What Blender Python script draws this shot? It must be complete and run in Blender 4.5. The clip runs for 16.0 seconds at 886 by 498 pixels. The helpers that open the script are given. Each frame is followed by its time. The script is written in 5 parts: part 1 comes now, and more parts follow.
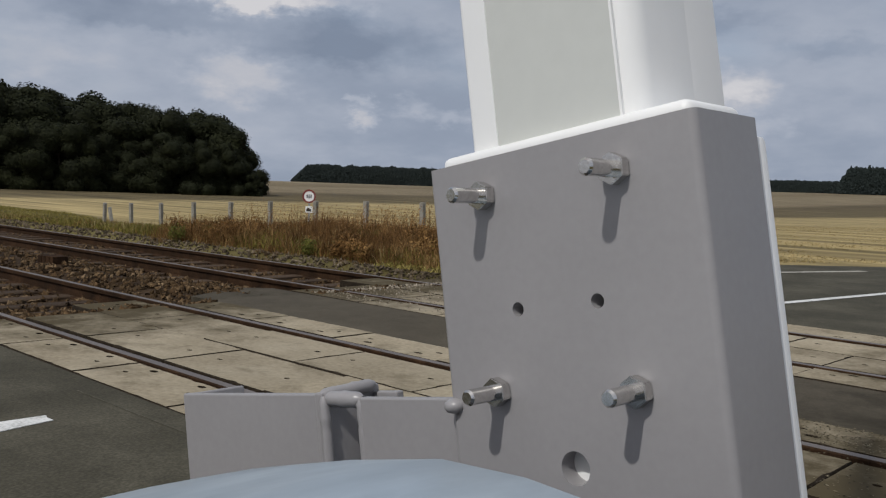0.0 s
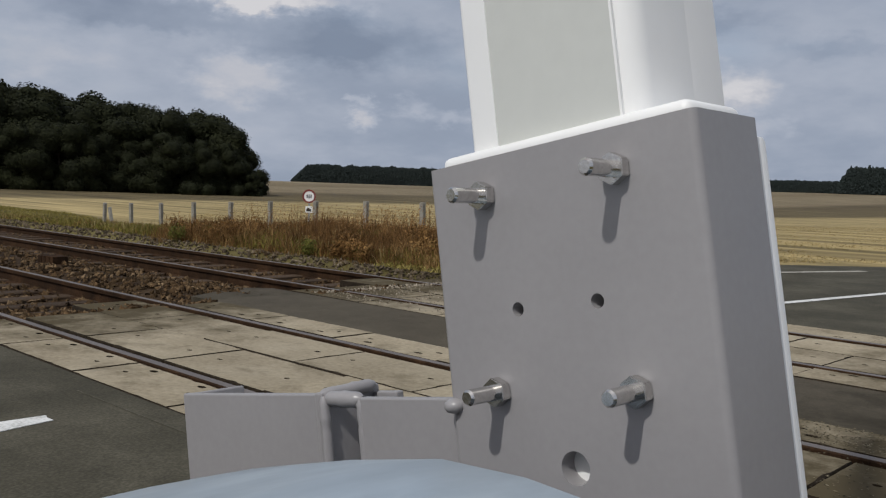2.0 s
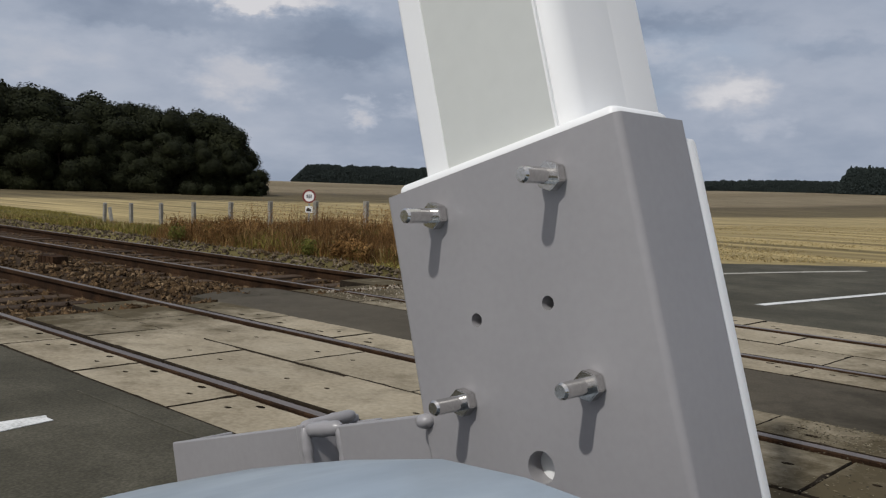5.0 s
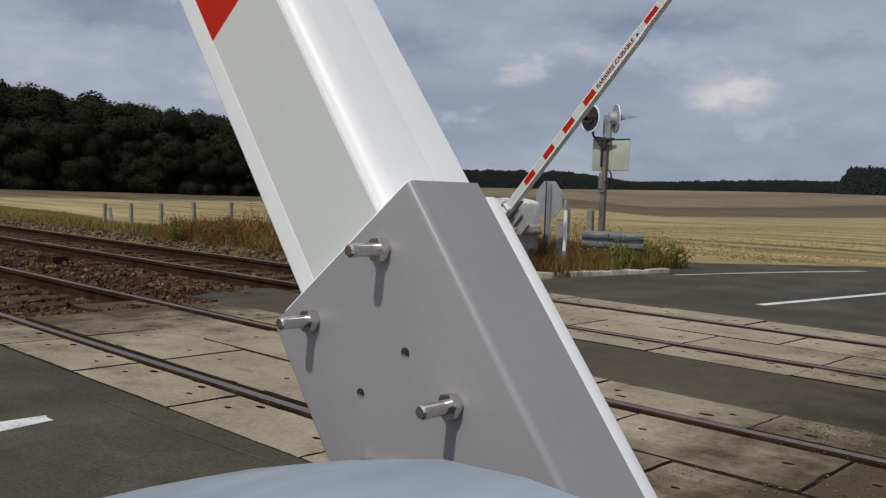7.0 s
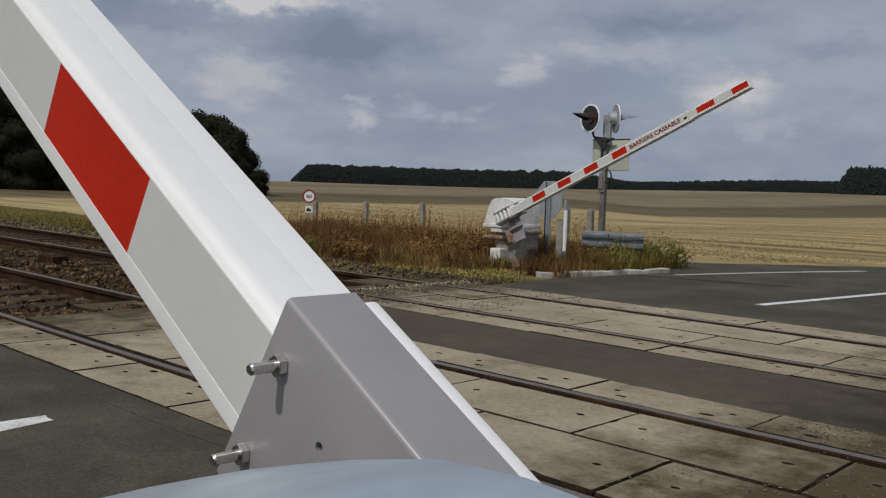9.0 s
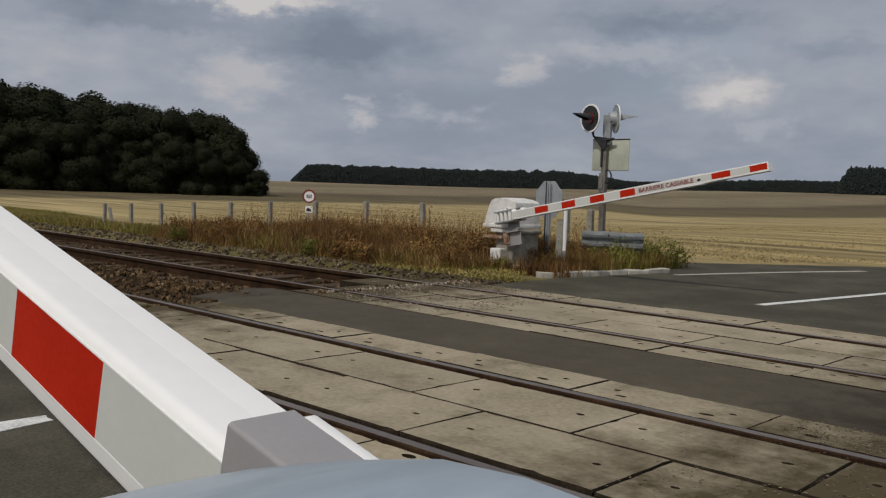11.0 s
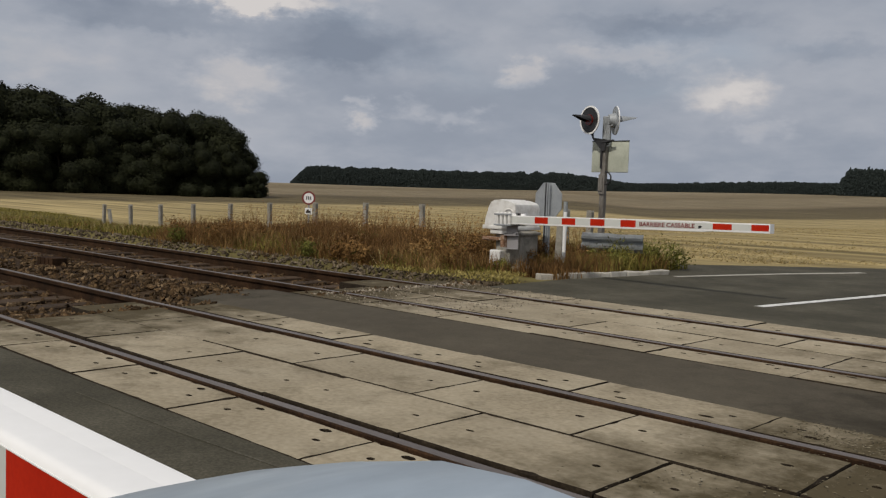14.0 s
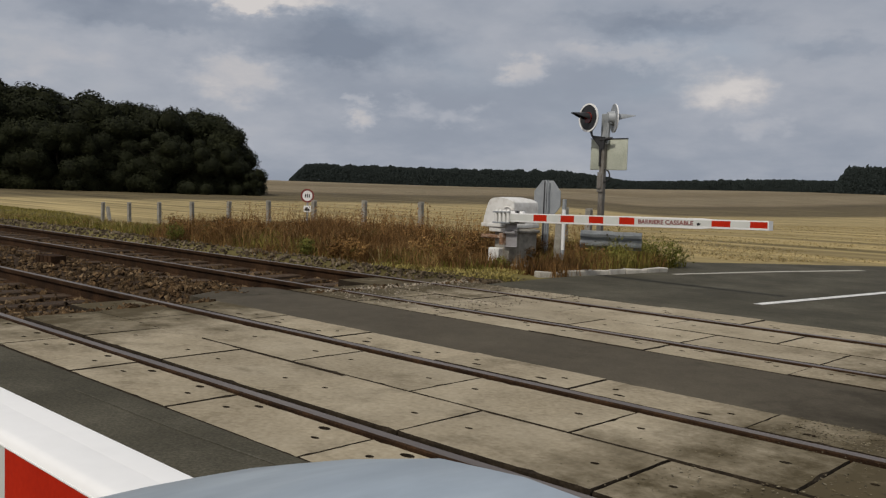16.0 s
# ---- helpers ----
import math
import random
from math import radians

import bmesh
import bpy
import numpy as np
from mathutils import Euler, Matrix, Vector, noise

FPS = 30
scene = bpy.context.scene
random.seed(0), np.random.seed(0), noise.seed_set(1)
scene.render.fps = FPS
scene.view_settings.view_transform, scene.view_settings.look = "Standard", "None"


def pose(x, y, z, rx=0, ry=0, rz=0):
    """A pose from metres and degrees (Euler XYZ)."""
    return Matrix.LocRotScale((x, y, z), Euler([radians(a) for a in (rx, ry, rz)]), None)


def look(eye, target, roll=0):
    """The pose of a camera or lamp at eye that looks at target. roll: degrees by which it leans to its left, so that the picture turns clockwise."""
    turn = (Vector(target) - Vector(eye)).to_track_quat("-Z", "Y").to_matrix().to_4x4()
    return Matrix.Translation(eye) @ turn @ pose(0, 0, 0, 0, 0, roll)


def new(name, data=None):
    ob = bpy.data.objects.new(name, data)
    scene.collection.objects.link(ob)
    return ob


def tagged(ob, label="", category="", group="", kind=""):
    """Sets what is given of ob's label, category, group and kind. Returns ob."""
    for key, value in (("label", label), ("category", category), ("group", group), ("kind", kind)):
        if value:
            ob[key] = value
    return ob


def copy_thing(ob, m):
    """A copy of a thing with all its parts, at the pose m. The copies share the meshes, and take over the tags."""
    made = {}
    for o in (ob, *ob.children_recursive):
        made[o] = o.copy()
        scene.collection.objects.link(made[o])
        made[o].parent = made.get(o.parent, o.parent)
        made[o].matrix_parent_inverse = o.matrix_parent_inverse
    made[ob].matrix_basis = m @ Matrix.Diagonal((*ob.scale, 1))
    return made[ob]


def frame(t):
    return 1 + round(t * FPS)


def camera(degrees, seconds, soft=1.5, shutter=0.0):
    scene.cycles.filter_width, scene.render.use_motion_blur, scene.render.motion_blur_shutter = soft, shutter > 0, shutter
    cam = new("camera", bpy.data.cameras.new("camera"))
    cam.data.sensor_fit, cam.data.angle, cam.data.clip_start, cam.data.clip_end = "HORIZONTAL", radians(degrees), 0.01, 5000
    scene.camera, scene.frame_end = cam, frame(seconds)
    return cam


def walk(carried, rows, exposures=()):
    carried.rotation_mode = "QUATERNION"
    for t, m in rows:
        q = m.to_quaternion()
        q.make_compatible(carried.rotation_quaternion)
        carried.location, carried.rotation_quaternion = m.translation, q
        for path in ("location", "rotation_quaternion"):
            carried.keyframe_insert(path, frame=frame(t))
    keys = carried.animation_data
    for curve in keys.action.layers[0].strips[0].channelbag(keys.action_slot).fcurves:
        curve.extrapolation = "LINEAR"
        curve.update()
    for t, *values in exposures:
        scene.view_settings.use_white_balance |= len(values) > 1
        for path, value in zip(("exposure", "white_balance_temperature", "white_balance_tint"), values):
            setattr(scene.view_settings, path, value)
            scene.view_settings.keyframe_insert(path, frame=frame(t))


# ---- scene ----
# ---- camera ----
EYE = Vector((0.0, -2.92, 1.202))
YAW, PITCH, ROLL = -43.413, 3.797, 2.011
cam = camera(52.83, 16.0, soft=1.25)


def view(dx=0.0, dy=0.0):
    """Pose of the camera with a small sideways and upward nudge, in thousandths of the lens width."""
    yaw, pitch = radians(YAW) - dx / 1578, radians(PITCH) - dy / 1578
    way = Vector((math.sin(yaw) * math.cos(pitch), math.cos(yaw) * math.cos(pitch), -math.sin(pitch)))
    return look(EYE, EYE + way, ROLL)


walk(cam, [(0.0, view()), (6.0, view()), (13.0, view()), (13.3, view(-0.5, 0.2)), (13.5, view(-1, -1)), (14.0, view(-0.7, 3)),
           (14.5, view(-0.3, 4)), (15.0, view(-2, -4)), (15.5, view(-2, 1)), (16.0, view(-3, -1))],
     exposures=[(0.0, -0.13, 6200, 10), (4.2, -0.07, 6200, 10), (6.5, -0.08, 6200, 10), (7.2, -0.17, 6200, 10), (9.0, -0.31, 6250, 10), (11.5, -0.31, 6550, 10), (13.0, -0.23, 6600, 10), (14.5, -0.15, 6620, 10), (16.0, -0.17, 6620, 10)])

# ---- world, sun ----
SUN_DIR = Vector((0.10, -1.0, 1.2)).normalized()
world = bpy.data.worlds.new("world")
scene.world = world
world.use_nodes = True
wt = world.node_tree
wt.nodes.clear()


def wnode(kind, **kw):
    n = wt.nodes.new(kind)
    for k, v in kw.items():
        n.inputs[k].default_value = v
    return n


sky = wt.nodes.new("ShaderNodeTexSky")
sky.sky_type, sky.sun_disc = "NISHITA", False
sky.sun_elevation = math.asin(SUN_DIR.z)
sky.sun_rotation = math.atan2(SUN_DIR.x, SUN_DIR.y)
sky.dust_density, sky.air_density = 1.6, 1.0
co = wt.nodes.new("ShaderNodeTexCoord")
# broken cloud: stretched towards the horizon by dividing the direction by its height
sep = wt.nodes.new("ShaderNodeSeparateXYZ")
wt.links.new(co.outputs["Generated"], sep.inputs[0])
up = wt.nodes.new("ShaderNodeMath")
up.operation = "MAXIMUM"
up.inputs[1].default_value = 0.0
wt.links.new(sep.outputs[2], up.inputs[0])
up2 = wt.nodes.new("ShaderNodeMath")
up2.operation = "ADD"
up2.inputs[1].default_value = 0.34
wt.links.new(up.outputs[0], up2.inputs[0])
flat = wt.nodes.new("ShaderNodeVectorMath")
flat.operation = "DIVIDE"
wt.links.new(co.outputs["Generated"], flat.inputs[0])
wt.links.new(up2.outputs[0], flat.inputs[1])


def cloud(scale, detail, lo, hi, seed):
    mp = wt.nodes.new("ShaderNodeMapping")
    mp.inputs["Location"].default_value = (seed, seed * 0.7, 0.3 * seed)
    wt.links.new(flat.outputs[0], mp.inputs[0])
    n = wnode("ShaderNodeTexNoise", Scale=scale, Detail=detail, Roughness=0.55)
    wt.links.new(mp.outputs[0], n.inputs["Vector"])
    r = wnode("ShaderNodeMapRange", **{"From Min": lo, "From Max": hi})
    r.interpolation_type = "SMOOTHSTEP"
    wt.links.new(n.outputs["Fac"], r.inputs["Value"])
    return r


def wmix(fac, a, b):
    m = wt.nodes.new("ShaderNodeMix")
    m.data_type = "RGBA"
    for sock, v in ((m.inputs[0], fac), (m.inputs[6], a), (m.inputs[7], b)):
        if isinstance(v, (int, float)):
            sock.default_value = v
        elif isinstance(v, tuple):
            sock.default_value = (*v, 1)
        else:
            wt.links.new(v, sock)
    return m.outputs[2]


def wmath(op, a, b=None):
    n = wt.nodes.new("ShaderNodeMath")
    n.operation = op
    for sock, v in zip(n.inputs, (a, b)):
        if isinstance(v, (int, float)):
            sock.default_value = v
        elif v is not None:
            wt.links.new(v, sock)
    return n.outputs[0]


def wvec(op, a, b):
    n = wt.nodes.new("ShaderNodeVectorMath")
    n.operation = op
    wt.links.new(a, n.inputs[0])
    if isinstance(b, tuple):
        n.inputs[1].default_value = b
    elif b is not None:
        wt.links.new(b, n.inputs[1])
    return n.outputs["Value"] if op == "LENGTH" else n.outputs[0]


cover = cloud(1.1, 5, 0.22, 0.52, 3.1)
shade = cloud(2.6, 7, 0.30, 0.72, 7.7)
# cloud banks: azimuth, elevation, half width, half height in degrees, and how much lighter or darker than the overcast
BANKS = [(-56.4, 6.4, 3.8, 1.9, 0.42), (-55.0, 11.4, 7.0, 1.1, 0.75), (-48.6, 4.1, 1.5, 0.8, 0.40), (-49.0, 5.3, 0.9, 0.6, 0.3), (-45.7, 5.3, 2.0, 1.1, 0.32),
         (-42.5, 4.9, 1.9, 0.8, 0.30), (-38.6, 7.5, 1.6, 1.3, 0.36), (-32.0, 8.6, 5.5, 1.1, 0.36), (-26.3, 6.7, 3.6, 1.6, 0.46), (-24.2, 4.3, 2.4, 0.9, 0.22),
         (-68.5, 7.2, 5.0, 1.8, 0.18), (-50.0, 8.9, 9.0, 2.1, -0.37), (-62.0, 9.9, 8.0, 1.3, -0.30), (-30.0, 10.7, 8.0, 0.9, -0.22), (-20.5, 9.0, 4.0, 0.8, -0.15)]
az = wmath("MULTIPLY", wmath("ARCTAN2", sep.outputs[0], sep.outputs[1]), 57.2958)
el = wmath("MULTIPLY", wmath("ARCSINE", sep.outputs[2]), 57.2958)
angles = wt.nodes.new("ShaderNodeCombineXYZ")
wt.links.new(az, angles.inputs[0])
wt.links.new(el, angles.inputs[1])
puff = wnode("ShaderNodeTexNoise", Scale=0.55, Detail=7.0, Roughness=0.6)
wt.links.new(wvec("MULTIPLY", angles.outputs[0], (0.7, 1.25, 1.0)), puff.inputs["Vector"])
place = wvec("ADD", angles.outputs[0], wvec("MULTIPLY", wvec("SUBTRACT", puff.outputs["Color"], (0.5, 0.5, 0.5)), (6.5, 3.6, 0.0)))
# the overcast grows brighter towards the sun
dot = wt.nodes.new("ShaderNodeVectorMath")
dot.operation = "DOT_PRODUCT"
wt.links.new(co.outputs["Generated"], dot.inputs[0])
dot.inputs[1].default_value = SUN_DIR
glow = wmath("MULTIPLY", wmath("POWER", wmath("MAXIMUM", dot.outputs["Value"], 0.0), 1.2), 0.62)
tone = wmath("ADD", wmath("ADD", wmath("MULTIPLY", shade.outputs[0], 0.36), 0.232), glow)
for a0, e0, w0, h0, k0 in BANKS:
    off = wvec("LENGTH", wvec("MULTIPLY", wvec("SUBTRACT", place, (a0, e0, 0.0)), (1 / w0, 1 / h0, 0.0)), None)
    r = wnode("ShaderNodeMapRange", **{"From Min": 1.15, "From Max": 0.15, "To Max": k0})
    r.interpolation_type = "SMOOTHSTEP"
    wt.links.new(off, r.inputs["Value"])
    tone = wmath("ADD", tone, r.outputs[0])
lit = wt.nodes.new("ShaderNodeValToRGB")
els = lit.color_ramp.elements
for _ in range(3):
    els.new(0.5)
for e, (p, c) in zip(els, ((0.0, (0.235, 0.275, 0.35)), (0.30, (0.330, 0.370, 0.445)), (0.55, (0.425, 0.455, 0.52)), (0.78, (0.54, 0.54, 0.57)), (1.0, (0.70, 0.675, 0.67)))):
    e.position, e.color = p, (*c, 1)
wt.links.new(tone, lit.inputs[0])
cloud_col = wvec("MULTIPLY", lit.outputs[0], (10.0, 10.0, 10.0))
base_sky = wmix(0.5, sky.outputs[0], (3.2, 3.75, 4.6))
col = wmix(wmath("ADD", wmath("MULTIPLY", cover.outputs[0], 0.65), 0.35), base_sky, cloud_col)
bg = wnode("ShaderNodeBackground", Strength=0.1)
wt.links.new(col, bg.inputs[0])
wo = wt.nodes.new("ShaderNodeOutputWorld")
wt.links.new(bg.outputs[0], wo.inputs[0])

sun = new("sun", bpy.data.lights.new("sun", "SUN"))
sun.data.energy, sun.data.angle, sun.data.color = 2.45, radians(1.5), (1.0, 0.95, 0.87)
sun.matrix_world = look(SUN_DIR * 40, (0, 0, 0))


# ---- materials ----
def mat(name, stops, rough=0.7, metal=0.0, scale=8.0, fine=90.0, bump=0.2, dist=0.01, spread=0.0, stretch=(1, 1, 1), emit=None, world_co=False, grime=None, spec=0.5, mottle=None, ends=((0.0, 0.57), (0.08, 0.48), (0.17, 0.34), (0.27, 0.18), (0.66, 0.18), (0.75, 0.38), (0.83, 0.52), (0.92, 0.62))):
    """Node material: colours blended by noise at two scales, fine relief, and a random shift for each object or island."""
    m = bpy.data.materials.new(name)
    m.use_nodes = True
    nt = m.node_tree
    b = nt.nodes["Principled BSDF"]
    b.inputs["Metallic"].default_value = metal
    b.inputs["Specular IOR Level"].default_value = spec
    tc = nt.nodes.new("ShaderNodeTexCoord")
    mp = nt.nodes.new("ShaderNodeMapping")
    mp.inputs["Scale"].default_value = stretch
    geo = nt.nodes.new("ShaderNodeNewGeometry")
    nt.links.new(geo.outputs["Position"] if world_co else tc.outputs["Object"], mp.inputs[0])
    big, small = nt.nodes.new("ShaderNodeTexNoise"), nt.nodes.new("ShaderNodeTexNoise")
    for n, s, d in ((big, scale, 5), (small, fine, 4)):
        n.inputs["Scale"].default_value, n.inputs["Detail"].default_value = s, d
        nt.links.new(mp.outputs[0], n.inputs["Vector"])
    add = nt.nodes.new("ShaderNodeMath")
    add.operation = "MULTIPLY_ADD"
    add.inputs[1].default_value = 0.45
    nt.links.new(small.outputs["Fac"], add.inputs[0])
    mul = nt.nodes.new("ShaderNodeMath")
    mul.operation = "MULTIPLY"
    mul.inputs[1].default_value = 0.55
    nt.links.new(big.outputs["Fac"], mul.inputs[0])
    nt.links.new(mul.outputs[0], add.inputs[2])
    ramp = nt.nodes.new("ShaderNodeValToRGB")
    el = ramp.color_ramp.elements
    k = len(stops)
    while len(el) < k:
        el.new(0.5)
    for i, c in enumerate(stops):
        el[i].position = 0.34 + 0.32 * i / max(1, k - 1)
        el[i].color = (*c, 1)
    nt.links.new(add.outputs[0], ramp.inputs[0])
    out = ramp.outputs[0]
    if spread:
        oi, ge = nt.nodes.new("ShaderNodeObjectInfo"), nt.nodes.new("ShaderNodeNewGeometry")
        s = nt.nodes.new("ShaderNodeMath")
        s.operation = "ADD"
        nt.links.new(oi.outputs["Random"], s.inputs[0])
        nt.links.new(ge.outputs["Random Per Island"], s.inputs[1])
        w = nt.nodes.new("ShaderNodeMath")
        w.operation = "FRACT"
        nt.links.new(s.outputs[0], w.inputs[0])
        r = nt.nodes.new("ShaderNodeMapRange")
        r.inputs["To Min"].default_value, r.inputs["To Max"].default_value = 1 - spread, 1 + spread
        nt.links.new(w.outputs[0], r.inputs["Value"])
        h = nt.nodes.new("ShaderNodeHueSaturation")
        nt.links.new(r.outputs[0], h.inputs["Value"])
        nt.links.new(out, h.inputs["Color"])
        out = h.outputs[0]
    if grime:
        # dirt that has gathered at both ends of the deck, broken up by noise
        dn = nt.nodes.new("ShaderNodeTexNoise")
        dn.inputs["Scale"].default_value, dn.inputs["Detail"].default_value, dn.inputs["Roughness"].default_value = 2.2, 9, 0.7
        nt.links.new(geo.outputs["Position"], dn.inputs["Vector"])
        sx = nt.nodes.new("ShaderNodeSeparateXYZ")
        nt.links.new(geo.outputs["Position"], sx.inputs[0])
        reach = nt.nodes.new("ShaderNodeValToRGB")
        span = nt.nodes.new("ShaderNodeMapRange")
        span.inputs["From Min"].default_value, span.inputs["From Max"].default_value = -8.0, 0.0
        nt.links.new(sx.outputs[0], span.inputs["Value"])
        ee = reach.color_ramp.elements
        for _ in range(len(ends) - 2):
            ee.new(0.5)
        for e, (p, v) in zip(ee, ends):
            e.position, e.color = p, (v, v, v, 1)
        nt.links.new(span.outputs[0], reach.inputs[0])
        sm = nt.nodes.new("ShaderNodeMath")
        sm.operation = "ADD"
        nt.links.new(dn.outputs["Fac"], sm.inputs[0])
        nt.links.new(reach.outputs[0], sm.inputs[1])
        dm = nt.nodes.new("ShaderNodeMapRange")
        dm.inputs["From Min"].default_value, dm.inputs["From Max"].default_value = 0.70, 1.02
        nt.links.new(sm.outputs[0], dm.inputs["Value"])
        mx = nt.nodes.new("ShaderNodeMix")
        mx.data_type = "RGBA"
        nt.links.new(dm.outputs[0], mx.inputs[0])
        nt.links.new(out, mx.inputs[6])
        mx.inputs[7].default_value = (*grime, 1)
        out = mx.outputs[2]
    if mottle:
        # blotches of a middle size: lighter dust and darker stains
        mn = nt.nodes.new("ShaderNodeTexNoise")
        mn.inputs["Scale"].default_value, mn.inputs["Detail"].default_value, mn.inputs["Roughness"].default_value = mottle[0], 6, 0.68
        nt.links.new(mp.outputs[0], mn.inputs["Vector"])
        ml = nt.nodes.new("ShaderNodeMapRange")
        ml.inputs["From Min"].default_value, ml.inputs["From Max"].default_value = 0.32, 0.68
        ml.inputs["To Min"].default_value, ml.inputs["To Max"].default_value = 1 - mottle[1], 1 + mottle[1]
        nt.links.new(mn.outputs["Fac"], ml.inputs["Value"])
        mh = nt.nodes.new("ShaderNodeHueSaturation")
        nt.links.new(ml.outputs[0], mh.inputs["Value"])
        nt.links.new(out, mh.inputs["Color"])
        out = mh.outputs[0]
    nt.links.new(out, b.inputs["Base Color"])
    rr = nt.nodes.new("ShaderNodeMapRange")
    rr.inputs["To Min"].default_value, rr.inputs["To Max"].default_value = max(0.03, rough - 0.1), min(1, rough + 0.1)
    nt.links.new(big.outputs["Fac"], rr.inputs["Value"])
    nt.links.new(rr.outputs[0], b.inputs["Roughness"])
    if bump:
        bp = nt.nodes.new("ShaderNodeBump")
        bp.inputs["Strength"].default_value, bp.inputs["Distance"].default_value = bump, dist
        nt.links.new(add.outputs[0], bp.inputs["Height"])
        nt.links.new(bp.outputs[0], b.inputs["Normal"])
    if emit:
        b.inputs["Emission Color"].default_value = (*emit[0], 1)
        b.inputs["Emission Strength"].default_value = emit[1]
    return m


M_ASPHALT = mat("asphalt", [(0.036, 0.033, 0.022), (0.060, 0.055, 0.039), (0.100, 0.092, 0.068)], 0.92, scale=1.1, fine=70, bump=0.6, dist=0.008, world_co=True, spec=0.15, mottle=(5.0, 0.17))
M_SEAM = mat("pale_seam", [(0.045, 0.042, 0.03), (0.075, 0.07, 0.052), (0.12, 0.112, 0.09)], 0.9, scale=7, fine=60, bump=0.2, spec=0.15)
M_PATCH = mat("newer_asphalt", [(0.056, 0.047, 0.033), (0.074, 0.063, 0.045), (0.095, 0.082, 0.060)], 0.92, scale=0.9, fine=90, bump=0.5, dist=0.006, world_co=True, spec=0.15, grime=(0.024, 0.020, 0.012), mottle=(5.0, 0.12), ends=((0.0, 0.30), (0.03, 0.10), (0.70, 0.13), (0.81, 0.44), (0.92, 0.62)))
M_SLAB = mat("weathered_concrete", [(0.218, 0.182, 0.122), (0.302, 0.258, 0.182), (0.370, 0.323, 0.237)], 0.9, scale=1.3, fine=30, bump=0.22, dist=0.005, mottle=(3.5, 0.085), spread=0.10, world_co=True, grime=(0.070, 0.055, 0.029), spec=0.15)
M_CONCRETE = mat("grey_concrete", [(0.15, 0.14, 0.115), (0.26, 0.245, 0.21), (0.36, 0.34, 0.30)], 0.88, scale=9, fine=80, bump=0.4, spread=0.1, spec=0.15)
M_RAIL = mat("rusty_rail", [(0.014, 0.008, 0.0045), (0.031, 0.017, 0.009), (0.065, 0.035, 0.018)], 0.9, scale=4, fine=60, bump=0.3, spec=0.1)
M_HEAD = mat("worn_rail_head", [(0.075, 0.060, 0.052), (0.125, 0.105, 0.092), (0.19, 0.165, 0.15)], 0.5, metal=0.25, scale=3, fine=90, bump=0.05, stretch=(0.2, 3, 3))
M_BALLAST = mat("brown_ballast", [(0.017, 0.0095, 0.0045), (0.036, 0.022, 0.011), (0.070, 0.046, 0.026)], 0.95, scale=2.2, fine=24, bump=0.8, dist=0.04, spec=0.12)
M_STONE = mat("ballast_stone", [(0.028, 0.0155, 0.007), (0.070, 0.044, 0.022), (0.165, 0.118, 0.07)], 0.95, scale=5, fine=50, bump=0.3, spread=0.75, spec=0.1)
M_GRIT = mat("pale_grit", [(0.07, 0.058, 0.033), (0.12, 0.10, 0.065), (0.22, 0.20, 0.145)], 0.9, scale=6, fine=60, bump=0, spread=0.7, spec=0.1)
M_CRUMB = mat("crumbled_concrete", [(0.15, 0.125, 0.09), (0.25, 0.215, 0.165), (0.36, 0.32, 0.26)], 0.95, scale=6, fine=50, bump=0.3, spread=0.4, spec=0.1)
M_KERB = mat("pale_kerb_concrete", [(0.24, 0.22, 0.18), (0.38, 0.36, 0.315), (0.48, 0.46, 0.41)], 0.9, scale=7, fine=60, bump=0.4, spread=0.1, spec=0.15)
M_EDGESTONE = mat("shoulder_stone", [(0.045, 0.033, 0.020), (0.095, 0.074, 0.049), (0.18, 0.148, 0.105)], 0.95, scale=5, fine=50, bump=0.3, spread=0.6, spec=0.1)
M_LETTER = mat("maroon_lettering", [(0.14, 0.02, 0.018), (0.17, 0.026, 0.022), (0.20, 0.03, 0.026)], 0.5, scale=6, fine=60, bump=0)
M_SLEEPER = mat("old_sleeper_wood", [(0.03, 0.019, 0.012), (0.058, 0.040, 0.027), (0.10, 0.074, 0.052)], 0.9, scale=3, fine=40, bump=0.6, stretch=(6, 0.6, 6), spread=0.25, spec=0.12)
M_WHITE = mat("white_enamel", [(0.775, 0.775, 0.765), (0.80, 0.80, 0.79), (0.82, 0.82, 0.81)], 0.42, scale=3, fine=30, bump=0.008)
M_PANEL = mat("white_reflective_film", [(0.535, 0.545, 0.515), (0.555, 0.565, 0.533), (0.575, 0.585, 0.552)], 0.55, scale=4, fine=60, bump=0.008)
M_RED = mat("red_reflective_film", [(0.38, 0.014, 0.003), (0.43, 0.018, 0.004), (0.48, 0.023, 0.006)], 0.65, scale=6, fine=120, bump=0.03, spec=0.12)
M_GREY = mat("grey_painted_steel", [(0.268, 0.258, 0.262), (0.282, 0.272, 0.276), (0.296, 0.286, 0.290)], 0.33, scale=5, fine=160, bump=0.05, dist=0.002, mottle=(14.0, 0.025))
M_LID = mat("pale_blue_grey_lid", [(0.24, 0.29, 0.34), (0.29, 0.345, 0.395), (0.35, 0.405, 0.45)], 0.34, scale=6, fine=50, bump=0.05, mottle=(16.0, 0.13), stretch=(1, 0.35, 1))
M_STEEL = mat("zinc_plated_steel", [(0.52, 0.505, 0.48), (0.62, 0.605, 0.58), (0.72, 0.70, 0.68)], 0.15, metal=1.0, scale=25, fine=400, bump=0.05, dist=0.001)
